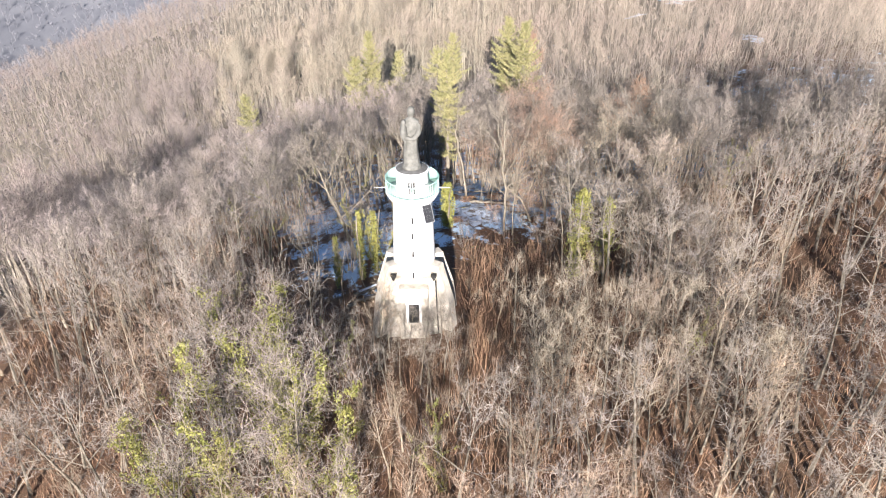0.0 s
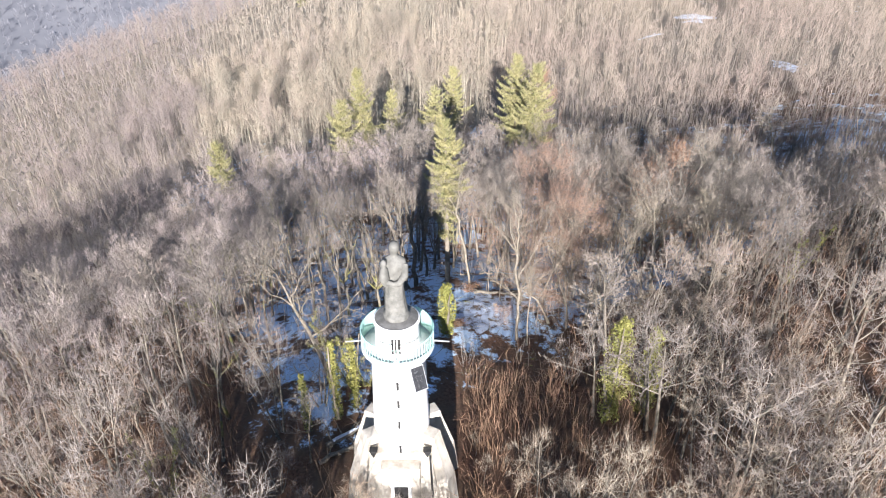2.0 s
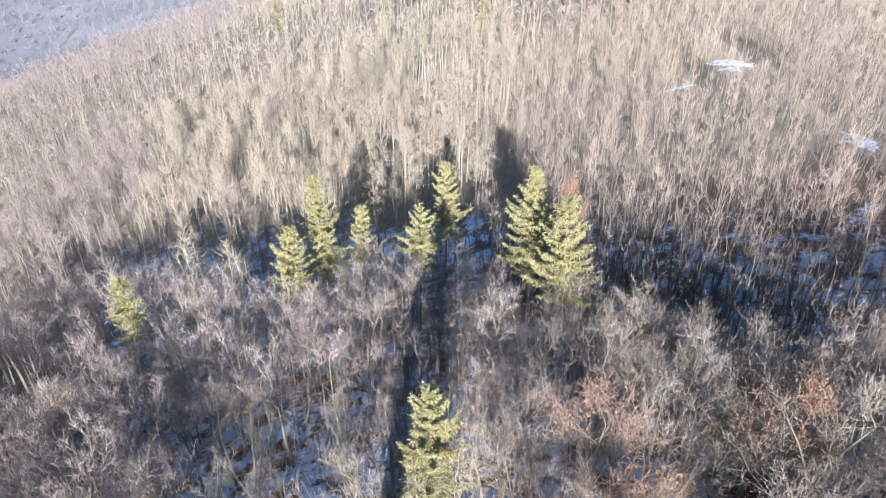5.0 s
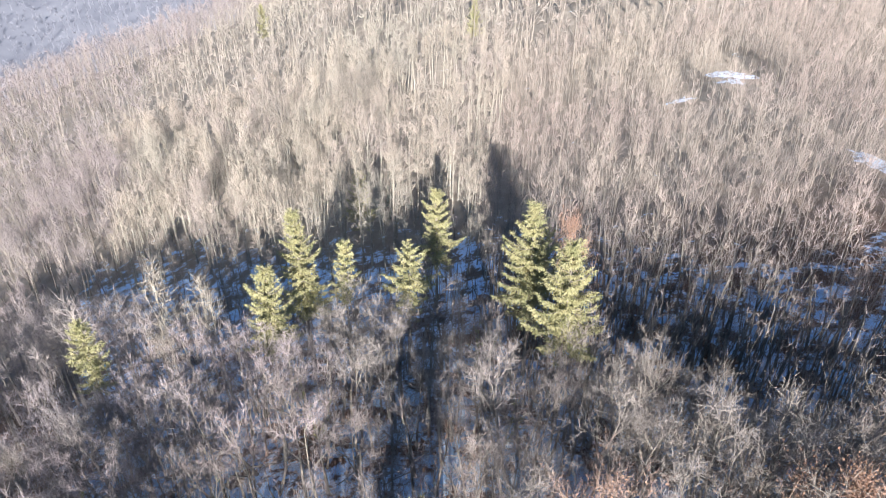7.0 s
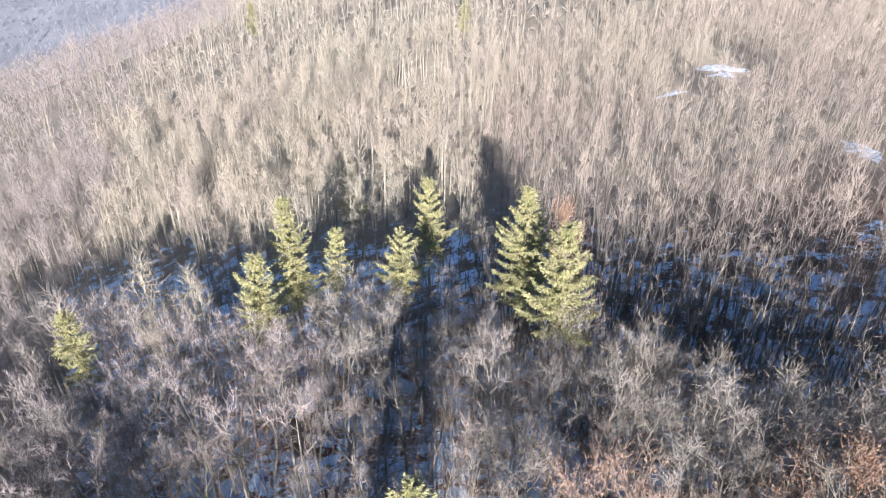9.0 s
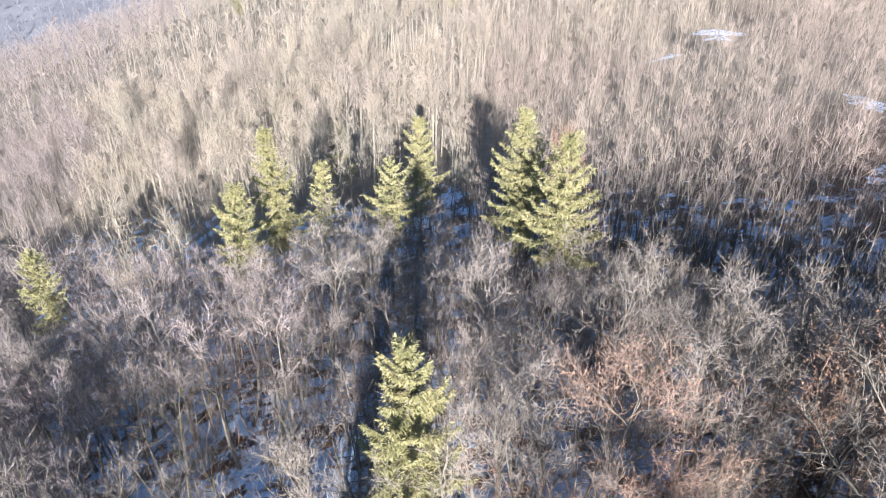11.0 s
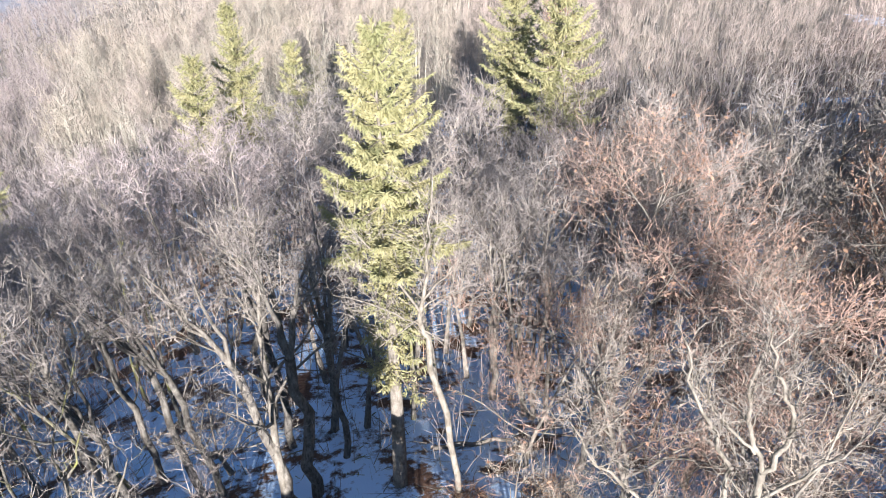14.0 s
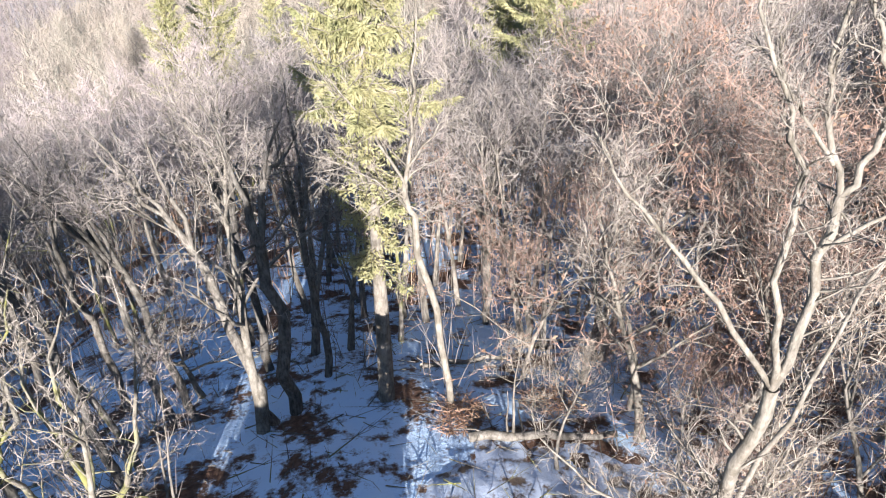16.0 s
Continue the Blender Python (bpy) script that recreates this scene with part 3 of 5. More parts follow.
    for i in range(3):
        for j in range(5):
            box(bm, -0.29 + i * 0.197, -0.29 + i * 0.197 + 0.193, -0.032, -0.0255, -0.54 + j * 0.218, -0.54 + j * 0.218 + 0.214, m)
    part("solar_cells", bm_mesh("solar_cells", bm, PANEL), panel)
    arm = Soup()
    tube(arm, [(0.75, -0.75, 11.6), (0.95, -1.25, 11.75)], (0.03, 0.03), 6)
    part("panel_bracket", arm.mesh("panel_bracket", [STEEL]), panel)
    return top


def door_shape():
    bm = bmesh.new()
    box(bm, -0.34, 0.34, -2.135, -1.9, 3.9, 5.45)
    return bm


def rail_ring(r, z, w):
    s = Soup()
    a = np.linspace(0, 2 * np.pi, 49)
    tube(s, np.stack((r * np.cos(a), r * np.sin(a), np.full(49, z)), -1), np.full(49, w), 6)
    return s.mesh("rail", [MINT], True)


def screen(r, a0, a1, z0, z1):
    s = Soup()
    n = 14
    a = np.radians(np.linspace(a0, a1, n))
    rows = [np.stack((rr * np.cos(a), rr * np.sin(a), np.full(n, z)), -1) for rr, z in ((r, z0), (r, z1), (r - 0.02, z1), (r - 0.02, z0))]
    v = np.concatenate(rows)
    f = []
    for k in range(4):
        for i in range(n - 1):
            p, q = k * n + i, ((k + 1) % 4) * n + i
            f += [(p, p + 1, q + 1), (p, q + 1, q)]
    s.add(v, f)
    return s.mesh("screen", [MINT], True)


tower()


def statue():
    """A tall draped figure, kept to a plain shape."""
    rows = [(0.66, 0.0), (0.66, 0.16), (0.56, 0.2), (0.55, 0.35), (0.50, 0.9), (0.46, 1.5), (0.47, 2.0), (0.56, 2.45), (0.60, 2.75), (0.54, 2.98), (0.30, 3.12), (0.17, 3.2), (0.19, 3.3), (0.25, 3.45), (0.25, 3.62), (0.18, 3.78), (0.0, 3.84)]
    sq = [1, 1, 0.85, 0.8, 0.75, 0.72, 0.72, 0.7, 0.62, 0.55, 0.6, 0.9, 1, 1, 1, 1, 1]
    n = 32
    a = np.arange(n) * 2 * np.pi / n
    s = Soup()
    v = []
    for (r, z), q in zip(rows, sq):
        fold = 1 + (0.05 * np.sin(a * 9 + z * 0.6) + 0.03 * np.sin(a * 5 - z)) * (0.2 < z < 2.6)
        v.append(np.stack((r * fold * np.cos(a) - 0.05 * math.sin(z), r * q * fold * np.sin(a), np.full(n, z)), -1))
    k = len(rows)
    i = np.arange(k - 1)[:, None] * n
    j = np.arange(n)[None, :]
    a0, a1 = i + j, i + (j + 1) % n
    s.add(np.concatenate(v), np.concatenate((np.stack((a0, a1, a1 + n), -1).reshape(-1, 3), np.stack((a0, a1 + n, a0 + n), -1).reshape(-1, 3))))
    # folded sleeves and the rounded bulk held at one side
    tube(s, [(0.5, -0.05, 2.75), (0.5, -0.3, 2.3), (0.2, -0.5, 2.0), (-0.15, -0.5, 1.98)], (0.17, 0.19, 0.15, 0.1), 10)
    tube(s, [(-0.5, -0.05, 2.75), (-0.55, -0.3, 2.3), (-0.3, -0.5, 2.05), (0.0, -0.52, 2.0)], (0.17, 0.18, 0.14, 0.1), 10)
    tube(s, [(-0.42, -0.42, 1.9), (-0.46, -0.46, 2.25), (-0.46, -0.42, 2.7), (-0.46, -0.42, 2.82), (-0.46, -0.42, 2.95), (-0.46, -0.42, 3.1), (-0.46, -0.42, 3.18)], (0.12, 0.25, 0.2, 0.1, 0.15, 0.14, 0.02), 12)
    ob = new("statue", s.mesh("statue", [STATUE], True))
    ob.location, ob.scale = (TX, TY + 0.1, 14.28), (0.9, 0.95, 1.0)
    tagged(ob, "tall grey stone statue of a draped figure on the tower", "statue")


statue()

# ---------------------------------------------------------------- conifers
def spruce_meshes(seed, H, R, dense, sparse, step, wide, long, needles):
    """Trunk and needled boughs of a spruce. dense: length of the full crown; sparse: length of the thin hanging boughs below it."""
    rng = np.random.default_rng(seed)
    wood, crown = Soup(), Soup()
    stem = path(rng, (0, 0, -0.4), (0, 0, 1), H + 0.4, 8, 0.012)
    tube(wood, stem, np.linspace(0.25 if seed == 1 else 0.17, 0.004, 9) * H / 14, 10)
    z = max(0.4, H - dense - sparse)
    while z < H - 0.12:
        u = max(0.0, 1 - (H - z) / dense)
        thin = z < H - dense
        reach = (R * (1 - u) ** 0.85 + 0.12) * (0.55 if thin else 1.0) * rng.uniform(0.82, 1.12)
        axis, _ = on_path(stem, np.array([min(1.0, (z + 0.4) / (H + 0.4))]))
        a0 = rng.uniform(0, 6.28)
        count = 6 if thin else int(rng.integers(6, 9))
        for k in range(count):
            a = a0 + k * 6.283 / count + rng.normal() * 0.22
            ln = reach * rng.uniform(0.72, 1.18)
            if rng.random() < 0.14:
                ln *= 0.55
            n = max(5, int(ln / step))
            t = np.linspace(0.05, 1, n)
            rad = np.array((math.cos(a), math.sin(a), 0))
            side = np.array((-rad[1], rad[0], 0))
            # a bough sags from the stem and lifts again at its tip; the upper ones rise
            fall = -0.75 + 1.25 * u + rng.normal() * 0.08
            pts = axis[0] + (0, 0, rng.normal() * 0.12) + rad * (t * ln)[:, None] + side * (0.12 * ln * rng.normal() * t ** 2)[:, None] + np.array((0, 0, 1)) * ((fall * t + 0.55 * t ** 2.3) * ln)[:, None]
            tube(wood, pts[[0, n // 2, n - 1]], (0.03, 0.018, 0.004), 3)
            starts, ends = [pts], [pts + rad * step * 1.8 + (0, 0, 0.03)]
            for sg in (-1, 1):
                w = np.maximum(ln * 0.26 * np.sin(np.pi * np.clip(0.25 + 0.75 * t, 0, 1)), long * 0.8) * rng.uniform(0.6, 1.25, n)
                d = unit(rad * 0.9 + side * sg + np.stack((np.zeros(n), np.zeros(n), rng.uniform(-0.55, -0.05, n)), -1))
                starts.append(pts)
                ends.append(pts + d * w[:, None])
                hang = unit(rad * 0.15 + side * sg * 0.3 + np.array((0, 0, -1.0)) + rng.normal(size=(n, 3)) * 0.2)
                starts.append(pts + d * (w * 0.3)[:, None])
                ends.append(starts[-1] + hang * (w * (0.85 if seed == 1 else 0.65))[:, None])
            p, e = np.concatenate(starts), np.concatenate(ends)
            k2 = np.repeat(np.arange(len(p)), np.maximum(2, (np.linalg.norm(e - p, axis=1) / long * needles * (0.24 if thin else 1.0)).astype(int)))
            q = rng.uniform(0, 1, (len(k2), 1))
            sliver(crown, p[k2] * (1 - q) + e[k2] * q, unit(unit(e - p)[k2] * 0.8 + rng.normal(size=(len(k2), 3)) * 0.36), long * rng.uniform(0.6, 1.2, len(k2)), wide, rng)
        z += (0.52 if seed == 1 else 0.78) * (1.15 - 0.6 * u) * rng.uniform(0.85, 1.15)
    t = np.linspace(0.95, 1.0, 50)   # leading shoot
    p, _ = on_path(stem, t)
    sliver(crown, p, unit(rng.normal(size=(50, 3)) * 0.5 + (0, 0, 0.6)), long, wide, rng)
    return wood.mesh("trunk", [BARK_SPRUCE], True), crown.mesh("crown", [NEEDLES])


SPRUCES = [  # x, y, tip height, spread, length of the full crown, of the thin boughs below, seed
    (0.50, 59.9, 14.7, 1.6, 4.9, 4.6, 1), (-9.5, 92.2, 8.0, 2.0, 8.5, 1.5, 2), (-11.7, 88.0, 6.0, 2.4, 6.5, 1.5, 3), (-6.06, 92.0, 5.65, 1.2, 5.0, 1.0, 4),
    (1.56, 100.5, 5.6, 2.3, 6.5, 1.5, 5), (-0.9, 88.6, 6.7, 2.1, 3.6, 2.5, 6), (8.5, 88.0, 10.8, 3.0, 8.5, 1.0, 7), (9.9, 81.2, 12.2, 3.1, 7.5, 1.0, 8),
    (-26.3, 87.4, 0.9, 1.9, 4.5, 2.0, 9), (-8.4, 126.0, -5.0, 2.4, 7.0, 1.0, 12), (11.5, 205.0, -0.6, 2.4, 7.5, 1.0, 10), (-47.0, 250.0, -12.0, 2.4, 8.0, 1.0, 11)]
for x, y, tip, R, dense, sparse, seed in SPRUCES:
    g = float(height(x, y))
    t = new("spruce_tree")
    t.location = (x, y, g)
    wood, crown = spruce_meshes(seed, tip - g, R, dense, sparse, *((0.08, 0.05, 0.16, 5.6) if seed == 1 else (0.125, 0.08, 0.25, 3.6)))
    part("trunk", wood, t)
    part("crown", crown, t)
    tagged(t, "tall sunlit yellow-green spruce standing among bare trees" if seed > 1 else "tall yellow-green spruce with a long bare lower stem", "spruce", "spruces on the hilltop")


# ---------------------------------------------------------------- broadleaf trees
def tree_thing(name, wood, crown, bark, twig, label, category="tree", group="", leaves=None, leaf_name="", leaf_mat=None):
    ob = new(name)
    part("trunk", wood.mesh("trunk", [bark], True), ob)
    part("crown", crown.mesh("crown", [twig]), ob)
    if leaves:
        part(leaf_name, leaves.mesh(leaf_name, [leaf_mat]), ob)
    tagged(ob, label, category, group)
    return ob


def ivy_on(wood, rng, n, thick, upto):
    """Leaves that sheathe the stems and the feet of the limbs, thickest low down and ragged above."""
    pts = []
    lines = [(lead, upto, 1.0, n * 3 // 5 // len(wood.leads)) for lead in wood.leads]
    lines += [(limb, 0.75, 0.55, n * 2 // 5 // len(wood.limbs)) for limb in wood.limbs]
    for line, end, share, k in lines:
        t = rng.uniform(0.03, end, k) ** 1.1
        p, _ = on_path(line, t)
        r = thick * share * (1.15 - 0.75 * t) * (0.75 + 0.5 * np.sin(t * 23 + rng.uniform(0, 6))) * np.sqrt(rng.uniform(0.2, 1.3, k))
        a = rng.uniform(0, 6.28, k)
        pts.append(p + np.column_stack((r * np.cos(a), r * np.sin(a), rng.normal(size=k) * 0.1)))
    return leaf_cloud(rng, np.concatenate(pts), 0.076)


BARE = "leafless grey-brown broadleaf tree with a fine twiggy crown"
KINDS, BROWN = [], []
for k in range(6):
    w, c = grow(100 + k, 9.8 + 0.6 * k, 2.4 + 0.3 * (k % 3), 0.48 + 0.03 * (k % 4), 9, 7, 6, 3, twig_w=0.022, twig_l=0.68, girth=0.14, open_=(1.25, 1.0)[k % 2], close=0.5)
    KINDS.append(tree_thing("bare_tree", w, c, BARK, TWIG if k % 3 else TWIG_TAN, BARE, group="bare trees of the hilltop wood"))
    w, c = grow(150 + k, 9.4 + 0.6 * k, 1.9, 0.44, 8, 5, 5, 3, twig_w=0.022, twig_l=0.7, girth=0.13, open_=(0.75, 0.55)[k % 2], close=0.25, lift=0.08)
    BROWN.append(tree_thing("brown_tree", w, c, BARK_TAN, TWIG_BROWN, "leafless brown-twigged tree on the sunny slope", group="brown trees of the sunny slope"))
for k in range(3):
    w, c = grow(200 + k, 9.0 + k, 2.0, 0.45, 6, 5, 5, 4, stems=4, girth=0.15, twig_w=0.021, open_=0.6, close=0.2)
    KINDS.append(tree_thing("bare_tree", w, c, BARK, TWIG, "leafless many-stemmed tree growing from one stool", group="bare trees of the hilltop wood"))
for k in range(2):
    w, c = grow(300 + k, 10.5 + k, 3.4, 0.38, 9, 7, 6, 4, girth=0.2, wobble=0.22, twig_w=0.02, twig_l=0.7, open_=1.0)
    KINDS.append(tree_thing("bare_tree", w, c, BARK_PALE, TWIG_PALE, "leafless pale-barked tree with crooked limbs", group="bare trees of the hilltop wood"))
rng = np.random.default_rng(7)
for k in range(2):
    w, c = grow(400 + k, 9.5 + k, 2.6, 0.4, 8, 5, 5, 3, stems=2, girth=0.17, twig_w=0.021)
    ivy = ivy_on(w, rng, (2600, 4300)[k], (0.4, 0.62)[k], 0.92)
    KINDS.append(tree_thing("ivy_tree", w, c, BARK, TWIG, "bare tree with stems clad in yellow-green ivy", group="ivy-clad trees of the hilltop wood", leaves=ivy, leaf_name="ivy", leaf_mat=IVY))
w, c = grow(500, 10.0, 4.6, 0.26, 13, 10, 10, 4, girth=0.12, twig_w=0.015, twig_l=0.62, open_=1.3, close=0.4, lift=0.03, wobble=0.15)
v, _, _ = c.arrays()
RUST = tree_thing("reddish_tree", w, c, BARK, TWIG_RUST, "broad round-crowned tree with reddish twigs and a few dry leaves", group="reddish trees of the hilltop wood",
                  leaves=leaf_cloud(rng, v[rng.integers(0, len(v), 650)], 0.06), leaf_name="dry_leaves", leaf_mat=RUST_LEAF)
w, c = grow(510, 7.0, 2.6, 0.25, 9, 8, 8, 3, girth=0.12, twig_w=0.016, twig_l=0.6, open_=1.1)
v, _, _ = c.arrays()
RUST2 = tree_thing("rusty_tree", w, c, BARK, TWIG_RUST, "small tree that keeps its rust-brown dry leaves", group="rusty trees of the hilltop wood",
                   leaves=leaf_cloud(rng, v[rng.integers(0, len(v), 5200)], 0.048), leaf_name="dry_leaves", leaf_mat=RUST_LEAF)
TALL = []
for k in range(4):
    w, c = grow(550 + k, 9.6 + 0.5 * k, 2.3, 0.66, 7, 6, 6, 3, twig_w=0.018, twig_l=0.65, girth=0.115, open_=0.8, close=0.4, wobble=0.14)
    TALL.append(tree_thing("slim_tree", w, c, BARK_SLIM, TWIG_SHADE, "slim leafless tree with a long bare stem in the snow", group="slim trees along the snowy ride"))
SLENDER = []
for k in range(3):
    w, c = grow(560 + k, 8.4 + 0.7 * k, 2.2, 0.52, 7, 6, 6, 3, twig_w=0.015, twig_l=0.6, girth=0.11, open_=0.7, close=0.3, wobble=0.15)
    SLENDER.append(tree_thing("slender_tree", w, c, BARK_PALE, TWIG_TAN, "slender pale-barked leafless tree standing in sunlight", group="slender trees beside the glade"))
SHRUBS = []
for k in range(3):
    w, c = grow(580 + k, 3.0 + 0.5 * k, 1.5, 0.2, 7, 6, 7, 5, twig_w=0.009, twig_l=0.42, girth=0.05, stems=4, sides=(5, 3, 3), open_=0.9, wobble=0.16)
    SHRUBS.append(tree_thing("bare_shrub", w, c, BARK_PALE, TWIG_RUST, "low leafless shrub with fine pinkish twigs on the snow", "shrub", "bare shrubs on the snow"))
USED = set()


def plant(kind, x, y, scale, turn, tall=1.0):
    m = Matrix.Translation((x, y, float(height(x, y)))) @ Matrix.Rotation(turn, 4, "Z") @ Matrix.Diagonal((scale, scale, scale * tall, 1))
    if kind.name in USED:
        return copy_thing(kind, m)
    USED.add(kind.name)
    kind.matrix_basis = m
    return kind


def open_ground(x, y):
    """Where no tree stands: round the tower, the snowy ride behind it and the glade beside it."""
    if math.hypot(x - TX, y - TY) < 3.6:
        return True
    if -4.6 < x < 0.9 and 33 < y < 38:
        return True
    if -4.2 < x < 2.0 and 38 < y < 61:
        return True
    if 0 < x < 4.4 and 44 < y < 60:
        return True
    if math.hypot((x - 3.4) / 3.6, (y - 54.5) / 3.8) < 1 or math.hypot(x - 0.5, y - 46) < 4.5:
        return True
    if math.hypot((x - 5.0) / 3.8, (y - 42.5) / 6.5) < 1:
        return True
    if 68 < y < 82 and abs(x - 16.3 - 0.45 * (y - 75)) < 1.2:
        return True
    return math.hypot((x + 8.2) / 4.0, (y - 43.0) / 6.8) < 1


def by_ride(x, y):
    """Thinner wood on both sides of the ride, where the snow shows through."""
    return -15 < x < 3.5 and 39 < y < (71 if x < -2.5 else 65)


placed = []


def free(x, y, gap):
    return all((x - a) ** 2 + (y - b) ** 2 > gap * gap for a, b in placed)


for x, y, *_ in SPRUCES:
    placed.append((x, y))
FIXED = [  # kind, x, y, scale
    (RUST, 7.4, 61.8, 1.1), (KINDS[1], 12.03, 70.85, 0.95), (KINDS[2], 5.4, 68.5, 0.85), (RUST, 20.2, 66.4, 0.72), (RUST, 10.5, 58.0, 0.85), (KINDS[4], 16.5, 57.5, 0.9), (KINDS[4], 10.0, 76.0, 0.8), (KINDS[2], 20.0, 62.0, 0.85), (RUST2, 10.4, 58.5, 0.62), (RUST2, 14.0, 63.3, 1.15),
    (KINDS[9], 20.4, 71.6, 1.12), (KINDS[7], -9.5, 42.5, 0.75), (KINDS[6], -7.4, 44.6, 0.6), (KINDS[8], -10.3, 46.2, 0.8), (KINDS[1], -7.4, 40.2, 0.55), (KINDS[7], -8.9, 38.4, 0.55), (KINDS[11], -5.7, 46.6, 0.7), (KINDS[11], -4.7, 46.2, 0.6), (KINDS[11], 12.0, 43.2, 0.9), (KINDS[10], 7.9, 53.0, 0.6), (RUST, 9.6, 55.8, 0.66), (KINDS[9], 7.0, 57.2, 0.62), (KINDS[10], 6.2, 54.6, 0.45), (KINDS[9], 9.9, 51.6, 0.6), (RUST, 4.6, 60.6, 0.6), (KINDS[12], -8.12, 26.65, 1.1), (KINDS[12], -9.6, 28.6, 1.0), (KINDS[12], -10.8, 30.6, 1.0), (KINDS[12], -6.8, 24.0, 0.9), (KINDS[12], -11.05, 27.95, 1.0), (KINDS[12], -5.5, 21.5, 0.85), (KINDS[12], -12.5, 22.5, 0.9),
    (KINDS[12], -9.75, 23.4, 1.05), (KINDS[11], 0.33, 24.05, 0.9), (KINDS[12], -13.65, 24.7, 0.9), (KINDS[9], -2.93, 59.15, 0.8), (KINDS[10], -5.2, 61.75, 0.9),
    (KINDS[10], 13.2, 59.5, 1.0), (KINDS[9], 17.2, 61.5, 1.05), (KINDS[10], 11.0, 62.0, 0.95), (KINDS[3], 4.6, 56.4, 0.38), (KINDS[0], 3.7, 57.6, 0.34), (KINDS[3], 5.7, 53.2, 0.36), (KINDS[0], 6.9, 51.9, 0.38), (KINDS[0], 5.4, 55.2, 0.36), (KINDS[10], 12.68, 48.1, 0.85), (KINDS[9], -7.15, 47.12, 0.95)]
FIXED += [(KINDS[9 + i % 2], x, y, 0.9) for i, (x, y) in enumerate([(11.8, 76.6), (15.2, 75.2), (18.6, 74.4), (22.2, 74.8), (25.8, 74.0), (29.6, 73.6), (33.5, 74.4), (13.4, 79.6)])]
FIXED += [(KINDS[9 + i % 2], x, y, s) for i, (x, y, s) in enumerate([  # large pale trees on the facing slope
    (-13, 152, 1.45), (-16.5, 158, 1.4), (-9, 149, 1.3), (-4.5, 160, 1.4), (-20.5, 150, 1.3), (-25, 145, 1.25), (-1.5, 147, 1.2), (-29, 156, 1.35), (-34, 140, 1.2), (4, 158, 1.25)])]
FIXED += [(SLENDER[i % 3], x, y, s) for i, (x, y, s) in enumerate([
    (7.6, 55.2, 1.0), (10.0, 56.6, 0.95), (12.6, 56.4, 1.0), (7.2, 58.6, 0.9), (12.0, 62.2, 0.95), (14.4, 59.8, 1.0), (9.4, 61.8, 0.9), (17.6, 56.2, 1.0), (5.9, 50.2, 0.62), (9.0, 52.4, 0.9), (11.4, 53.0, 0.85), (14.8, 54.4, 0.95)])]
FIXED += [(SHRUBS[i % 3], x, y, s) for i, (x, y, s) in enumerate([
    (8.2, 57.2, 0.9), (6.8, 53.2, 0.9), (9.6, 58.6, 0.8), (7.7, 60.6, 0.8), (11.0, 57.6, 0.9), (4.2, 53.0, 0.7), (8.6, 54.6, 0.9)])]
for kind, x, y, s in FIXED:
    plant(kind, x, y, s, x * 7.1)
    placed.append((x, y))
plant(RUST2, 12.0, 92.0, 1.35, 0.4, 2.2)
plant(RUST2, 18.0, 64.6, 2.1, 2.2, 1.2)
placed.append((18.0, 64.6))
near_half = lambda y: 22 + (y - 15) * 0.42
rng = np.random.default_rng(11)
count = 0
for _ in range(12000):
    y = rng.uniform(9, 90)
    half = 17 + max(0.0, y - 15) * 0.22
    x = rng.uniform(-half, half)
    if count >= 262 or open_ground(x, y) or not free(x, y, 3.0 if by_ride(x, y) else 2.35):
        continue
    if -11 < x < -2.5 and 45 < y < 56 and rng.random() < 0.8:
        continue
    if 2 < x < 15 and 36 < y < 53 and rng.random() < 0.6:
        continue
    if bent(x, y) > 78 and x > 6.5:
        continue
    k = rng.choice(len(KINDS), p=[.13, .13, .13, .12, .12, .1, .06, .05, .05, .04, .04, .03, .0])
    if k in (9, 10) and y < 36:
        k = 2
    kind = BROWN[k] if k < 6 and y < rng.uniform(36, 52) else KINDS[(0, 3)[k % 2] if k < 6 and 0.9 < x < 15 and 26 < y < 50 else k]
    if kind in (KINDS[0], KINDS[3]) and x < -6 and y > 42:
        kind = KINDS[k + 1]
    if by_ride(x, y):
        kind = TALL[rng.integers(4)] if rng.random() < 0.85 else KINDS[6 + rng.integers(3)]
    elif 4 < x < 15 and 57 < y < 70 and rng.random() < 0.08:
        kind = RUST
    plant(kind, x, y, rng.uniform(0.78, 1.08) * (0.78 if y > 79 or (x > 9 and y > 62) else 0.74 if -7.6 < x < -3.6 and 22 < y < 33 else 0.6 if (-7.6 < x < -3.6 and 32 < y < 42) or (8.4 < x < 11.4 and 27 < y < 42) else 0.5 if abs(x + 1.9) < 3.4 and 28 < y < 34 else 0.72 if abs(x + 1.9) < 3.4 and 18 < y < 29 else 0.5 if 0.9 < x < 6.5 and 24 < y < 37 else 0.62 if 0.9 < x < 7.5 and 24 < y < 50 else 0.8 if 3 < x < 10 and 33 < y < 50 else 0.92 if 9 < x < 22 and 24 < y < 38 else 0.9 if 9 < x < 18 and 40 < y < 57 else 0.85 if abs(x) < 9 and 46 < y < 57 else 1.0), rng.uniform(0, 6.28))
    placed.append((x, y))
    count += 1


# ---------------------------------------------------------------- woods further off
def coarse_kinds(n, seed, **kw):
    out = []
    for k in range(n):
        w, c = grow(seed + k, **kw)
        both = Soup()
        both.add(*w.arrays()[:2], 0)
        both.add(*c.arrays()[:2], 1)
        out.append(both.arrays())
    return out


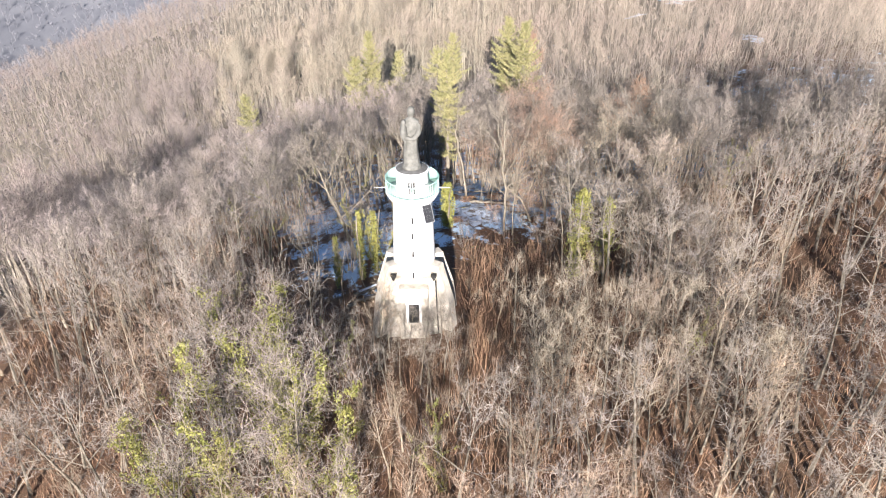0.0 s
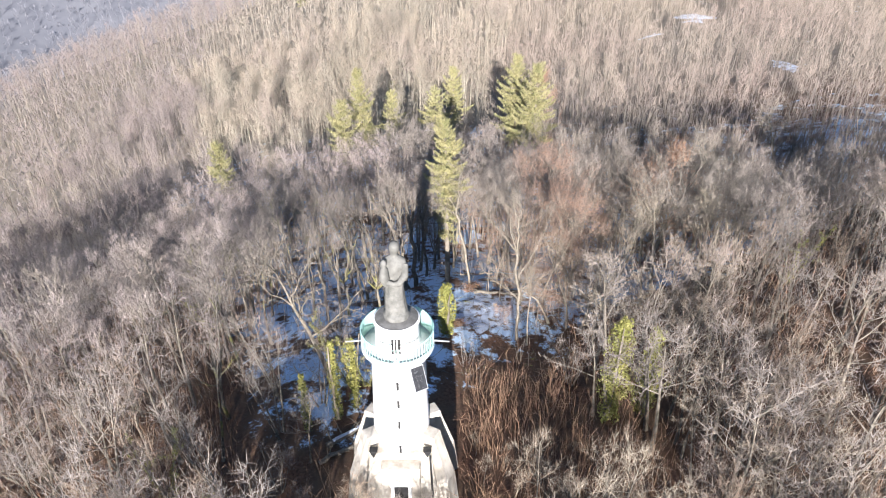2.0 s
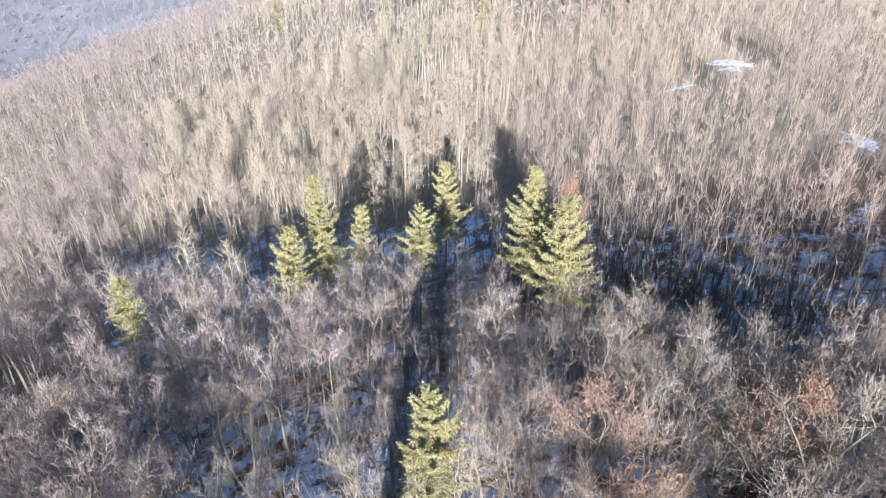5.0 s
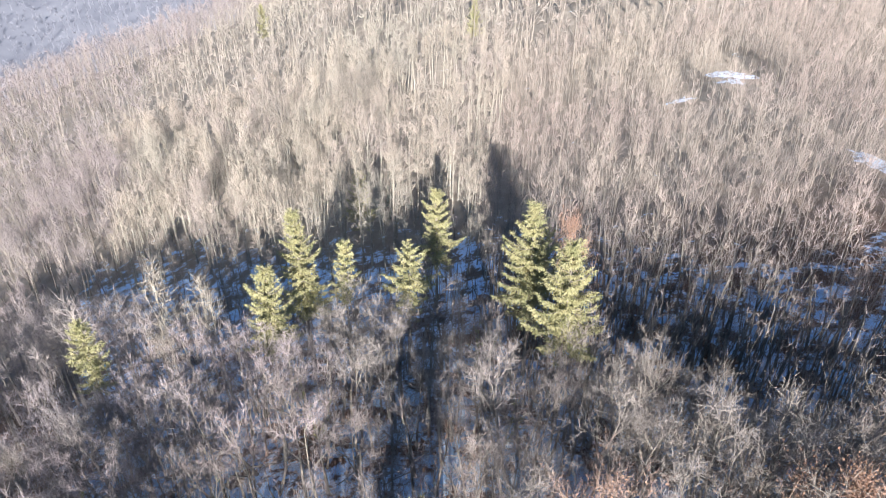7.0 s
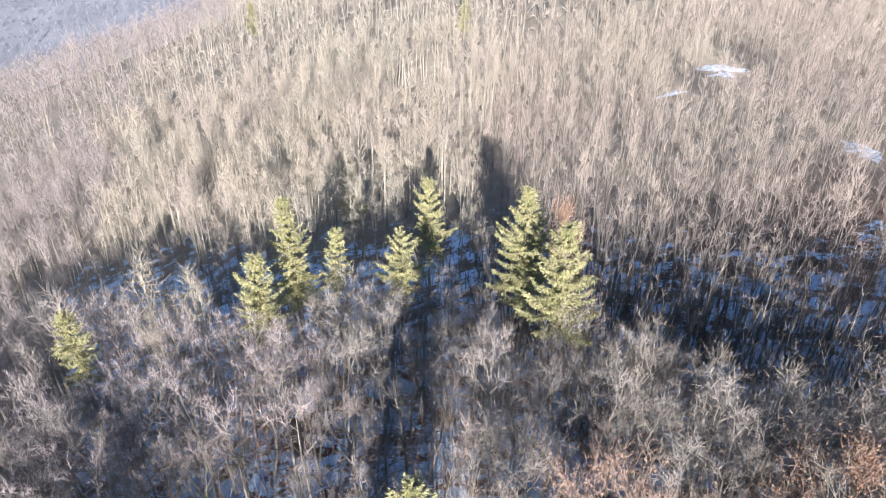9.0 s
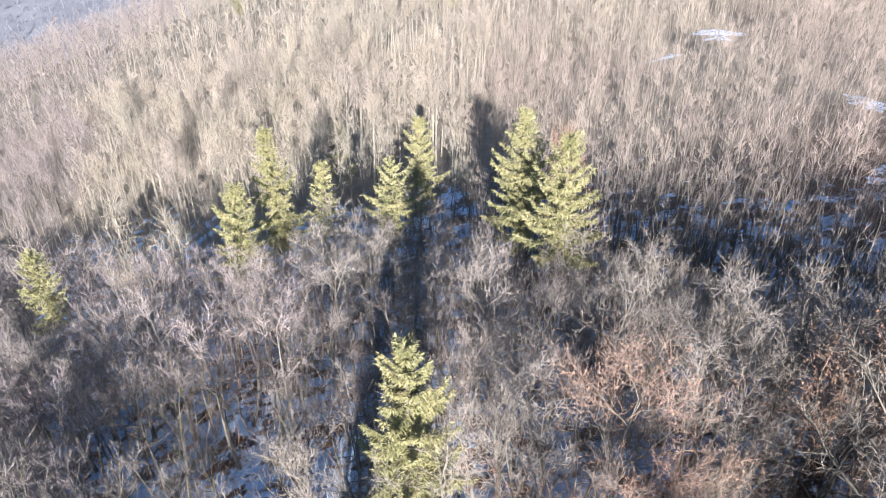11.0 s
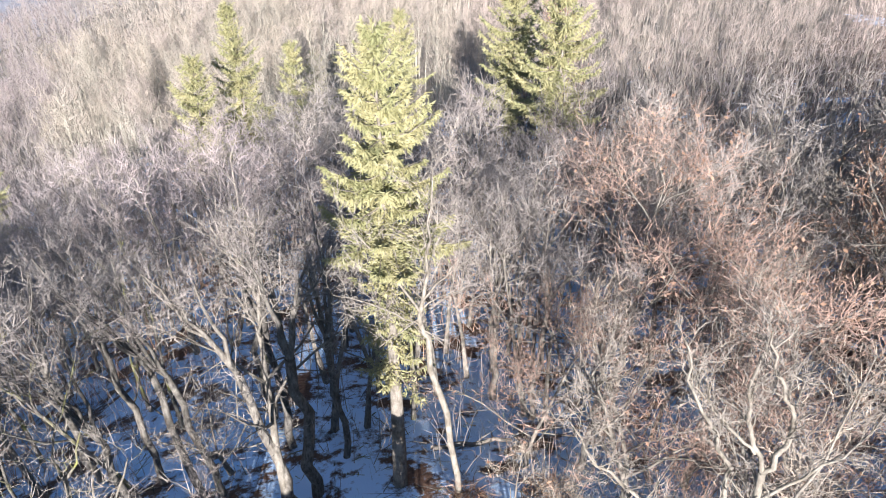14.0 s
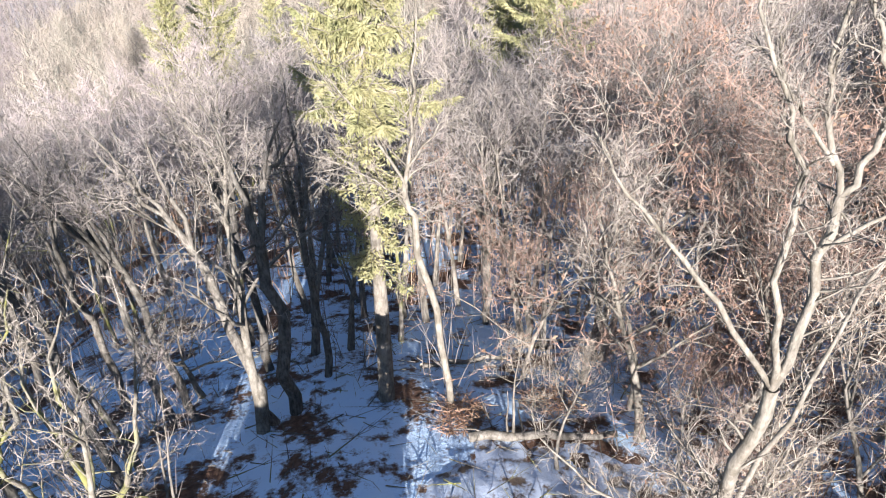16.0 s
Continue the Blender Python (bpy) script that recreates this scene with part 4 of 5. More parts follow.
def woods(name, kinds, spots, rng, mats, label, size=(0.8, 1.15), stature=None):
    s = Soup()
    for x, y, z in spots:
        v, f, m = kinds[rng.integers(len(kinds))]
        a, k = rng.uniform(0, 6.28), rng.uniform(*size) * (stature(x, y) if stature else 1.0)
        c, d = math.cos(a) * k, math.sin(a) * k
        s.add(np.stack((v[:, 0] * c - v[:, 1] * d + x, v[:, 0] * d + v[:, 1] * c + y, v[:, 2] * k * rng.uniform(0.85, 1.15) + z), -1), f, m)
    tagged(new(name, s.mesh(name, mats)), label, "woods", kind="stuff")


def scatter(rng, n, x0, x1, y0, y1, gap, keep):
    cell, spots = {}, []
    for x, y in zip(rng.uniform(x0, x1, n), rng.uniform(y0, y1, n)):
        key = (int(x // gap), int(y // gap))
        if key in cell or not keep(x, y):
            continue
        cell[key] = 1
        spots.append((x, y))
    p = np.array(spots)
    return np.column_stack((p, height(p[:, 0], p[:, 1])))


NEAR = coarse_kinds(6, 650, H=10.0, R=2.5, fork=0.48, limbs=8, branches=5, twigs=12, subs=0, twig_w=0.025, twig_l=0.68, girth=0.13, sides=(4, 3, 3), open_=1.15, close=0.5, coarse=True)
SLOPE = coarse_kinds(8, 600, H=12.0, R=2.5, fork=0.5, limbs=7, branches=4, twigs=10, subs=0, twig_w=0.041, twig_l=1.25, girth=0.14, sides=(4, 3, 3), open_=0.62, close=0.22, wobble=0.06, coarse=True)
STEMS = coarse_kinds(6, 640, H=8.2, R=1.1, fork=0.5, limbs=4, branches=1, twigs=5, subs=0, twig_w=0.026, twig_l=0.8, girth=0.12, sides=(3, 3, 3), open_=0.6, close=0.25, lift=0.05, wobble=0.07, coarse=True)
POLES = coarse_kinds(8, 620, H=6.6, R=1.5, fork=0.3, limbs=6, branches=3, twigs=6, subs=0, twig_w=0.022, twig_l=0.9, girth=0.05, sides=(3, 3, 3), open_=0.75, close=0.25, lift=0.08, wobble=0.07, fan=0.85, coarse=True)
FAR = coarse_kinds(6, 700, H=11.0, R=3.4, fork=0.42, limbs=4, branches=2, twigs=6, subs=0, twig_w=0.10, twig_l=1.7, girth=0.16, sides=(3, 3, 3), open_=0.65, close=0.2, wobble=0.05, coarse=True)
HAZY = coarse_kinds(4, 800, H=11.0, R=4.0, fork=0.3, limbs=3, branches=1, twigs=4, subs=0, twig_w=0.5, twig_l=3.4, girth=0.25, sides=(3, 3, 3), open_=0.7, wobble=0.05, coarse=True)
rng = np.random.default_rng(21)


def young(x, y):
    """The low young wood behind the crest on the sunny side of the hollow."""
    return bent(x, y) > 80 and x > 5.5 + 2.5 * math.sin(y * 0.13) + max(0.0, (y - 112) * 0.12)


def in_lee(x, y):
    """Trees behind the crest are kept low so the hollow's shadow fits the camera's view."""
    west = min(22.0, max(0.0, -0.8 * (x + 9)))
    late = west + 14 * max(0.0, 1 - abs(x - 3) / 16)
    return float(np.interp(y, (84 + west, 92 + west, 101 + late, 113 + late), (1.0, 0.5, 0.48, 1.0)))


def in_near(x, y):
    return 15 < y and bent(x, y) < (82 if x > 6 else 90) and abs(x) < near_half(y) + 0.5


GLADES = [(50.5, 155.0, 3.6, 3.4), (40.6, 150.0, 2.2, 1.0), (53.5, 119.5, 1.3, 3.5)]


def cream_glade(x, y):
    """Open dry grass on the facing slope."""
    return math.hypot((x - 3.0) / 6.0, (y - 158) / 16) < 1


def glade(x, y):
    return any(math.hypot((x - a) / (rx + 0.8), (y - b + 7) / (ry + 9)) < 1 for a, b, rx, ry in GLADES)


spots = scatter(rng, 22000, -52, 52, 15, 97, 1.85, lambda x, y: in_near(x, y) and not open_ground(x, y) and not (-15 < x < 8 and 39 < y < (71 if x < -2.5 else 63)) and not (8 <= x < 16 and 50 < y < 64) and not (0.9 < x < 8.5 and 24 < y < 50) and not (abs(x + 1.9) < 3.4 and 22 < y < 39) and not ((-7.6 < x < -3.6 or 8.4 < x < 11.4) and 25 < y < 42) and free(x, y, 1.6) and not (x > 6 and young(x, y)))
dense = (spots[:, 1] > 61) & (np.abs(spots[:, 0]) < 30) & ~((spots[:, 0] > -13) & (spots[:, 0] < -2.5) & (spots[:, 1] < 78))
spots = spots[dense | (rng.random(len(spots)) < 0.42)]
left = (spots[:, 0] + 3 * np.sin(spots[:, 1] * 0.15) < -7) & (spots[:, 1] > 42)
woods("hilltop_woods", NEAR, spots[~left], rng, [BARK, TWIG], "leafless grey-brown trees filling the hilltop wood", (0.75, 1.05))
row = scatter(rng, 9000, 11, 46, 52, 80, 1.9, lambda x, y: 70 < bent(x, y) < 80 and not open_ground(x, y) and free(x, y, 1.2))
woods("crest_woods", NEAR, row, rng, [BARK_PALE, TWIG_PALE], "leafless pale-twigged trees along the crest of the hill", (0.75, 0.95))
woods("hillside_woods", NEAR, spots[left], rng, [BARK_PALE, TWIG_HILL], "leafless mauve-grey trees on the hillside beside the ride", (0.75, 1.05), in_lee)
spots = scatter(rng, 5000, 4.5, 18, 25, 51, 1.9, lambda x, y: free(x, y, 0.9) and not (x < 10 and y > 35) and not (8.0 < x < 13.0 and 33 < y < 45))
woods("low_woods", NEAR, spots, rng, [BARK, TWIG_TAN], "low leafless tan trees beside the tower", (0.58, 0.78))
spots = scatter(rng, 16000, -80, 30, 15, 178, 3.1, lambda x, y: not in_near(x, y) and not young(x, y) and abs(x) < 12 + 0.62 * y)
spots = np.array([p for p in spots if rng.random() > (0.75 if cream_glade(p[0], p[1]) else 0.25 if in_lee(p[0], p[1]) < 0.65 else 0.0)])
low = spots[:, 1] < np.where(spots[:, 0] > 0, 60, 38)
woods("side_woods", NEAR, spots[low], rng, [BARK_TAN, TWIG_BROWN], "leafless brown trees on the sunny slope of the hill", (0.8, 1.1))
spots = spots[~low]
# The left flank takes the dimmed twigs; its dullness lies in the colour.
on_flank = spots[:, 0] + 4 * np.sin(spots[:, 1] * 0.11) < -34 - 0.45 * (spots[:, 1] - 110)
woods("flank_woods", SLOPE, spots[on_flank], rng, [BARK_SLOPE, TWIG_DIM], "leafless winter woodland on the shaded flank, toned down to mauve-grey", stature=in_lee)
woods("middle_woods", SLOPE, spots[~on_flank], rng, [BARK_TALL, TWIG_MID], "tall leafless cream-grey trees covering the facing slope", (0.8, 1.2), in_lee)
spots = scatter(rng, 30000, 0, 105, 62, 182, 2.05, lambda x, y: young(x, y) and not in_near(x, y) and abs(x) < 10 + 0.55 * y and not glade(x, y))
woods("young_woods", POLES, spots, rng, [BARK_SLOPE, TWIG_YOUNG], "low young leafless woodland of slender mauve-brown poles over snow", (0.85, 1.2), lambda x, y: float(np.interp(bent(x, y), (84, 98 + max(0.0, 20 - x), 106 + max(0.0, 20 - x)), (0.7, 0.75, 1.05))))
# Poles and scrub have shade mixed into their bark and twig colours.
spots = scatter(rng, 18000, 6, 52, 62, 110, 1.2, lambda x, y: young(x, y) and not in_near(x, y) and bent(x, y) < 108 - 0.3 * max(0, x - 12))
woods("shaded_poles", STEMS, spots, rng, [BARK_SHADE, TWIG_DIM], "slender stems of young trees in the shaded snow, darkened for shade", (0.75, 1.05))
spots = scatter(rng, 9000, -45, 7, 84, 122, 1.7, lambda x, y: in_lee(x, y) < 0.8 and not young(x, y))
woods("hollow_scrub", STEMS, spots, rng, [BARK_SHADE, TWIG_DIM], "scrub and saplings in the shaded hollow, darkened for shade", (0.4, 0.65))
spots = scatter(rng, 40000, -170, 150, 120, 330, 5.1, lambda x, y: (y > 178 or x < -80) and x > -0.68 * y - 20 and x < 0.62 * y and (y < 230 or x < 20))
more = scatter(rng, 12000, -290, 20, 200, 470, 9.0, lambda x, y: (y >= 330 or x <= -170) and x > -0.68 * y - 20)
spots = np.concatenate((spots, more))
warm = spots[:, 0] > -60 + 10 * np.sin(spots[:, 1] * 0.05)
woods("far_woods", FAR, spots[warm], rng, [BARK_SLOPE, TWIG_FAR], "pale leafless woodland on the falling hillside", (0.9, 1.25))
woods("ridge_woods", FAR, spots[~warm], rng, [BARK_SLOPE, TWIG_DIM], "grey leafless woodland along the distant ridge", (0.9, 1.25))
spots = scatter(rng, 9000, -70, 70, -70, 70, 15.0, lambda x, y: (y < 15 or abs(x) > 12 + 0.62 * y) and abs(x) > (0 if y < 14 else near_half(y) + 1) and math.hypot(x, y) > 5 and not (abs(x) < 19 and y > 6))
woods("outer_woods", NEAR, spots, rng, [BARK_SLIM, TWIG_BROWN], "leafless brown winter woodland on the lower hillside")
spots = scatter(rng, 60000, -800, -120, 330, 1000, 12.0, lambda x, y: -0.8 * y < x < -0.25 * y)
woods("valley_woods", HAZY, spots, rng, [TWIG_HAZED, TWIG_HAZED], "winter woodland across the valley, tinted bluish-grey for haze")

# ---------------------------------------------------------------- undergrowth
rng = np.random.default_rng(31)
s, saplings = Soup(), Soup()
spots = scatter(rng, 9000, -45, 45, 14, 96, 1.15, lambda x, y: abs(x) < near_half(y) and (not open_ground(x, y) or (1.6 < x < 9 and 36 < y < 49)))
for x, y, z in spots:
    # Stems in the shady stretch get the darker twig colour in place of shade.
    shady = -13 < x < 9 and 46 < y < 68
    if shady and rng.random() < 0.55:
        continue
    n = rng.integers(3, 8) + (8 if -1.5 < x < 9 and 18 < y < 48 else 0)
    p = np.column_stack((x + rng.normal(size=n) * 0.3, y + rng.normal(size=n) * 0.3, np.full(n, z - 0.1)))
    d = unit(np.column_stack((rng.normal(size=n) * 0.16, rng.normal(size=n) * 0.16, np.ones(n))))
    m, e = ribbon(s if not shady else saplings, p, d, rng.uniform(1.2, 3.0 if -1.5 < x < 9 and y < 50 else 4.5, n) * (1.0 if y < 60 else 0.8), 0.035, rng, 0.12)
    k = np.repeat(np.arange(n), 3)
    t = rng.uniform(0, 1, (len(k), 1))
    sliver(s if not shady else saplings, m[k] * t + e[k] * (1 - t), unit(d[k] + rng.normal(size=(len(k), 3)) * 0.5), rng.uniform(0.4, 1.1, len(k)), 0.02, rng)
tagged(new("saplings", saplings.mesh("saplings", [TWIG_SHADE])), "thin saplings standing in the snow, greyed darker for shade", "undergrowth", kind="stuff")
tagged(new("thicket", s.mesh("thicket", [BRUSH])), "dry brown saplings and brushwood under the trees", "undergrowth", kind="stuff")


# ---------------------------------------------------------------- single trees and small things by the ride
def dress(wood, crown, rng, pts, r0, r1, branches, length, twigs, subs, twig_l, twig_w, start=0.3, up=0.3, sides=8):
    """A limb along pts with side branches and twigs."""
    pts = np.asarray(pts, float)
    fine = np.concatenate([np.linspace(a, b, 4)[:-1] for a, b in zip(pts, pts[1:])] + [pts[-1:]])
    fine[1:-1] += rng.normal(size=(len(fine) - 2, 3)) * r0 * 0.7
    tube(wood, fine, np.linspace(r0, r1, len(fine)), sides)
    t = np.linspace(start, 1.0, branches)
    bs, bd = on_path(fine, t)
    for j in range(branches):
        d = unit(bd[j] * 0.8 + rng.normal(size=3) * 0.7 + (0, 0, up))
        rr = (r0 + (r1 - r0) * t[j]) * 0.34
        br = path(rng, bs[j], d, length * rng.uniform(0.6, 1.2), 4, 0.25, 0.06)
        tube(wood, br, np.linspace(rr, 0.007, 5), 4)
        tt = rng.uniform(0.15, 1.0, twigs)
        ts, td = on_path(br, tt)
        dd = unit(td * 0.7 + rng.normal(size=(twigs, 3)) * 0.6 + (0, 0, up))
        m, e = ribbon(crown, ts, dd, twig_l * rng.uniform(0.5, 1.15, twigs), twig_w, rng)
        k = np.repeat(np.arange(twigs), subs)
        if len(k):
            f = rng.uniform(0, 1, (len(k), 1))
            sliver(crown, m[k] * f + e[k] * (1 - f), unit(dd[k] + rng.normal(size=(len(k), 3)) * 0.6), twig_l * rng.uniform(0.35, 0.8, len(k)), twig_w * 0.8, rng)


def single_tree(name, label, category, limbs, bark, twig, seed, group=""):
    rng = np.random.default_rng(seed)
    wood, crown = Soup(), Soup()
    for args in limbs:
        dress(wood, crown, rng, *args)
    foot = np.array(limbs[0][0][0])
    for s in (wood, crown):
        s.v = [v - foot for v in s.v]
    ob = tree_thing(name, wood, crown, bark, twig, label, category, group)
    ob.location = foot
    return ob


def g(x, y, dz=-0.2):
    return (x, y, float(height(x, y)) + dz)


# crooked pale oak beside the ride
OAK_FORK, OAK_CROTCH = (4.9, 50.75, 9.3), (4.86, 50.7, 11.75)
single_tree("oak_tree", "large leafless oak with pale crooked forking limbs", "oak", [
    ([g(5.3, 51.0), (5.25, 51.0, 5.0), (5.0, 50.9, 8.0), OAK_FORK], 0.104, 0.079, 10, 0.60, 6, 3, 0.31, 0.007, 0.45, 0.1),
    ([OAK_FORK, (4.96, 50.7, 10.6), OAK_CROTCH], 0.054, 0.048, 14, 0.60, 6, 3, 0.25, 0.007, 0.3, 0.2),
    ([OAK_CROTCH, (5.0, 50.65, 12.25), (4.9, 50.6, 12.8), (4.7, 50.6, 13.2), (4.45, 50.6, 13.5), (4.33, 50.6, 14.0)], 0.037, 0.010, 23, 0.42, 8, 4, 0.22, 0.007, 0.2, 0.3),
    ([OAK_CROTCH, (4.6, 50.8, 12.4), (4.46, 50.85, 12.9), (4.5, 50.9, 13.4), (4.85, 50.95, 13.7)], 0.034, 0.010, 21, 0.42, 8, 4, 0.22, 0.007, 0.2, 0.3),
    ([OAK_FORK, (4.5, 50.6, 10.5), (4.32, 50.55, 11.6), (4.27, 50.5, 12.1), (3.82, 50.5, 12.9), (3.53, 50.5, 13.5), (3.4, 50.5, 14.0)], 0.042, 0.009, 25, 0.45, 8, 4, 0.22, 0.007, 0.25, 0.3),
    ([(4.7, 50.72, 12.06), (4.39, 50.7, 12.41), (4.04, 50.7, 12.81), (3.75, 50.7, 13.2)], 0.022, 0.008, 18, 0.36, 8, 4, 0.19, 0.007, 0.3, 0.3),
    ([OAK_FORK, (4.1, 50.9, 10.4), (3.5, 51.0, 11.1), (2.95, 51.0, 11.7), (2.6, 51.1, 12.3)], 0.040, 0.010, 23, 0.48, 8, 4, 0.25, 0.007, 0.3, 0.3),
    ([(4.93, 50.7, 11.2), (5.5, 50.8, 11.5), (6.2, 51.0, 11.75), (6.9, 51.3, 12.2)], 0.025, 0.008, 19, 0.42, 8, 4, 0.25, 0.007, 0.3, 0.3),
    ([(5.2, 50.95, 5.4), (4.5, 51.3, 6.0), (3.5, 51.8, 6.5), (2.7, 52.2, 7.2)], 0.045, 0.010, 28, 0.48, 8, 4, 0.25, 0.007, 0.2, 0.3),
    ([(5.2, 50.95, 6.0), (6.1, 51.6, 6.4), (7.2, 52.2, 6.6), (8.2, 52.5, 7.4)], 0.045, 0.010, 28, 0.48, 8, 4, 0.25, 0.007, 0.2, 0.3),
    ([(5.2, 50.95, 4.6), (5.6, 51.8, 5.0), (5.4, 52.8, 5.3), (5.8, 53.8, 5.9)], 0.040, 0.010, 28, 0.48, 8, 4, 0.25, 0.007, 0.2, 0.3),
    ([(5.1, 50.9, 7.2), (6.0, 51.5, 8.6), (6.8, 52.0, 10.2), (7.2, 52.3, 12.0)], 0.040, 0.010, 23, 0.54, 8, 4, 0.25, 0.007, 0.3, 0.3),
], BARK_PALE, TWIG_PALE, 5)

# slender pale birch that leans beside the tall spruce
single_tree("birch_tree", "slender pale birch leaning beside the tall spruce", "birch", [
    ([g(2.3, 59.1), (1.85, 59.25, 4.0), (1.3, 59.4, 6.6), (1.18, 59.45, 7.6)], 0.102, 0.075, 5, 1.2, 8, 4, 0.6, 0.014, 0.75, 0.3),
    ([(1.18, 59.45, 7.6), (1.35, 59.45, 8.8), (1.4, 59.45, 10.2), (1.5, 59.45, 11.6)], 0.058, 0.014, 11, 1.4, 9, 5, 0.6, 0.014, 0.1, 0.45),
    ([(1.18, 59.45, 7.6), (0.7, 59.4, 8.6), (0.1, 59.3, 9.6), (-0.4, 59.3, 10.2)], 0.041, 0.010, 9, 1.2, 9, 5, 0.6, 0.014, 0.2, 0.4),
    ([(1.2, 59.42, 7.2), (0.5, 59.1, 7.9), (-0.4, 58.9, 8.5), (-0.9, 58.8, 8.7)], 0.031, 0.008, 8, 1.0, 9, 5, 0.6, 0.014, 0.2, 0.4),
    ([(1.25, 59.4, 8.0), (1.8, 59.3, 8.8), (2.2, 59.2, 9.5)], 0.031, 0.008, 7, 1.0, 9, 5, 0.6, 0.014, 0.2, 0.4),
], BARK_PALE, TWIG_PALE, 6)

# leaning bare trunks on the shaded side of the ride
LEANERS = [  # foot, lean to the side, height, girth
    (-2.6, 59.6, -2.6, 9.0, 0.17), (-5.0, 60.3, -1.6, 8.6, 0.13), (-5.6, 60.2, -1.9, 9.2, 0.14), (-2.1, 59.9, -0.3, 9.5, 0.2), (-1.3, 61.5, -0.2, 9.0, 0.12),
    (-3.2, 62.5, -0.8, 9.4, 0.15), (-6.2, 57.6, -1.2, 8.2, 0.13), (-10.2, 62.8, -0.6, 8.8, 0.14), (-7.6, 61.8, -1.0, 9.0, 0.13), (-4.2, 64.5, -0.4, 9.2, 0.14),
    (5.4, 63.5, 0.3, 8.2, 0.13), (4.2, 65.0, -0.2, 8.6, 0.12), (7.2, 61.8, 0.9, 8.0, 0.15), (6.4, 60.4, 0.6, 7.6, 0.12), (9.4, 59.2, 1.0, 8.0, 0.14), (-8.6, 55.0, -0.8, 8.4, 0.12), (-7.4, 53.0, 0.6, 8.8, 0.12)]
for i, (x, y, lean, h, gr) in enumerate(LEANERS):
    b = g(x, y)
    z = b[2]
    r = random.Random(i)
    kink = (x + lean * 0.5 + r.uniform(-0.2, 0.2), y + r.uniform(-0.3, 0.3), z + h * 0.62)
    limbs = [([b, (x + lean * 0.2, y, z + h * 0.28), kink], gr, gr * 0.72, 3, 1.2, 6, 4, 0.6, 0.017, 0.7, 0.2)]
    for k in range(4):
        a = r.uniform(0, 6.28)
        s = r.uniform(0.5, 1.05)
        m = (kink[0] + lean * 0.25 + s * 0.5 * math.cos(a), kink[1] + s * 0.5 * math.sin(a), kink[2] + h * 0.2)
        e = (m[0] + lean * 0.2 + s * 0.9 * math.cos(a + r.uniform(-0.7, 0.7)), m[1] + s * 0.9 * math.sin(a), z + h * r.uniform(0.88, 1.04))
        limbs.append(([kink, m, e], gr * 0.5, 0.014, 8, 0.75, 7, 5, 0.42, 0.012, 0.45, 0.4))
    single_tree("leaning_tree", "tall leafless tree with a long bare leaning trunk", "tree", limbs, BARK_SHADE, TWIG_SHADE if i % 4 else TWIG, 40 + i, "leaning trees along the snowy ride")


# crooked trees with yellow moss on their limbs, at the near edge of the ride
for x, y, h, seed in ((-4.5, 53.6, 7.4, 71), (-7.0, 55.2, 7.6, 72)):
    b = g(x, y)
    z = b[2]
    r = random.Random(seed)
    kink = (x + r.uniform(-0.25, 0.25), y + r.uniform(-0.2, 0.2), z + h * 0.42)
    limbs = [([b, (x + 0.1, y, z + h * 0.2), kink], 0.12, 0.09, 2, 0.9, 5, 3, 0.4, 0.014, 0.7, 0.2)]
    for k in range(5):
        a = k * 1.26 + r.uniform(-0.4, 0.4)
        s = r.uniform(0.8, 1.4)
        m = (kink[0] + s * 0.7 * math.cos(a), kink[1] + s * 0.7 * math.sin(a), kink[2] + h * 0.14)
        m2 = (m[0] + s * 0.35 * math.cos(a + 0.9), m[1] + s * 0.35 * math.sin(a + 0.9), m[2] + h * 0.2)
        e = (m2[0] + s * 0.6 * math.cos(a - 0.5), m2[1] + s * 0.6 * math.sin(a - 0.5), z + h * r.uniform(0.85, 1.02))
        limbs.append(([kink, m, m2, e], 0.072, 0.014, 10, 0.9, 6, 3, 0.45, 0.015, 0.2, 0.3))
    single_tree("mossy_tree", "crooked leafless tree with yellow moss on its pale limbs", "tree", limbs, BARK_MOSSY, TWIG_PALE, seed, "mossy trees along the snowy ride")


# ivy-covered stump beside the glade
def ivy_column(x, y, h, r, seed, label, n=4200):
    rng = np.random.default_rng(seed)
    base = height(x, y)
    ob = new("ivy_stump")
    ob.location = (x, y, float(base))
    wood, tw = Soup(), Soup()
    tube(wood, path(rng, (0, 0, -0.2), (0, 0, 1), h, 4, 0.05), np.linspace(0.15, 0.03, 5), 8)
    part("trunk", wood.mesh("trunk", [BARK], True), ob)
    t = rng.uniform(0, 1, n)
    a = rng.uniform(0, 6.28, n)
    rr = r * (0.55 + 0.45 * np.sin(np.pi * np.clip(t * 0.9 + 0.1, 0, 1))) * (0.62 + 0.38 * np.sin(h * 2.1 * t + 3 * np.sin(a * 2) + seed)) * np.sqrt(rng.uniform(0.15, 1.5, n))
    part("ivy", leaf_cloud(rng, np.column_stack((rr * np.cos(a), rr * np.sin(a), t * h)), 0.072).mesh("ivy", [IVY]), ob)
    tagged(ob, label, "ivy")


ivy_column(0.35, 51.4, 4.2, 0.62, 3, "upright stump wholly wrapped in yellow-green ivy")
ivy_column(9.9, 42.6, 7.4, 0.85, 4, "tall stem wholly wrapped in bright yellow-green ivy", 4800)
ivy_column(11.9, 42.8, 6.4, 0.6, 8, "stem wrapped in shaded yellow-green ivy", 3000)
ivy_column(-6.2, 43.4, 6.0, 0.34, 5, "slim stem sheathed in yellow-green ivy beside the tower", 1900)
ivy_column(-5.2, 44.2, 5.4, 0.40, 6, "slim stem sheathed in yellow-green ivy beside the tower", 1900)
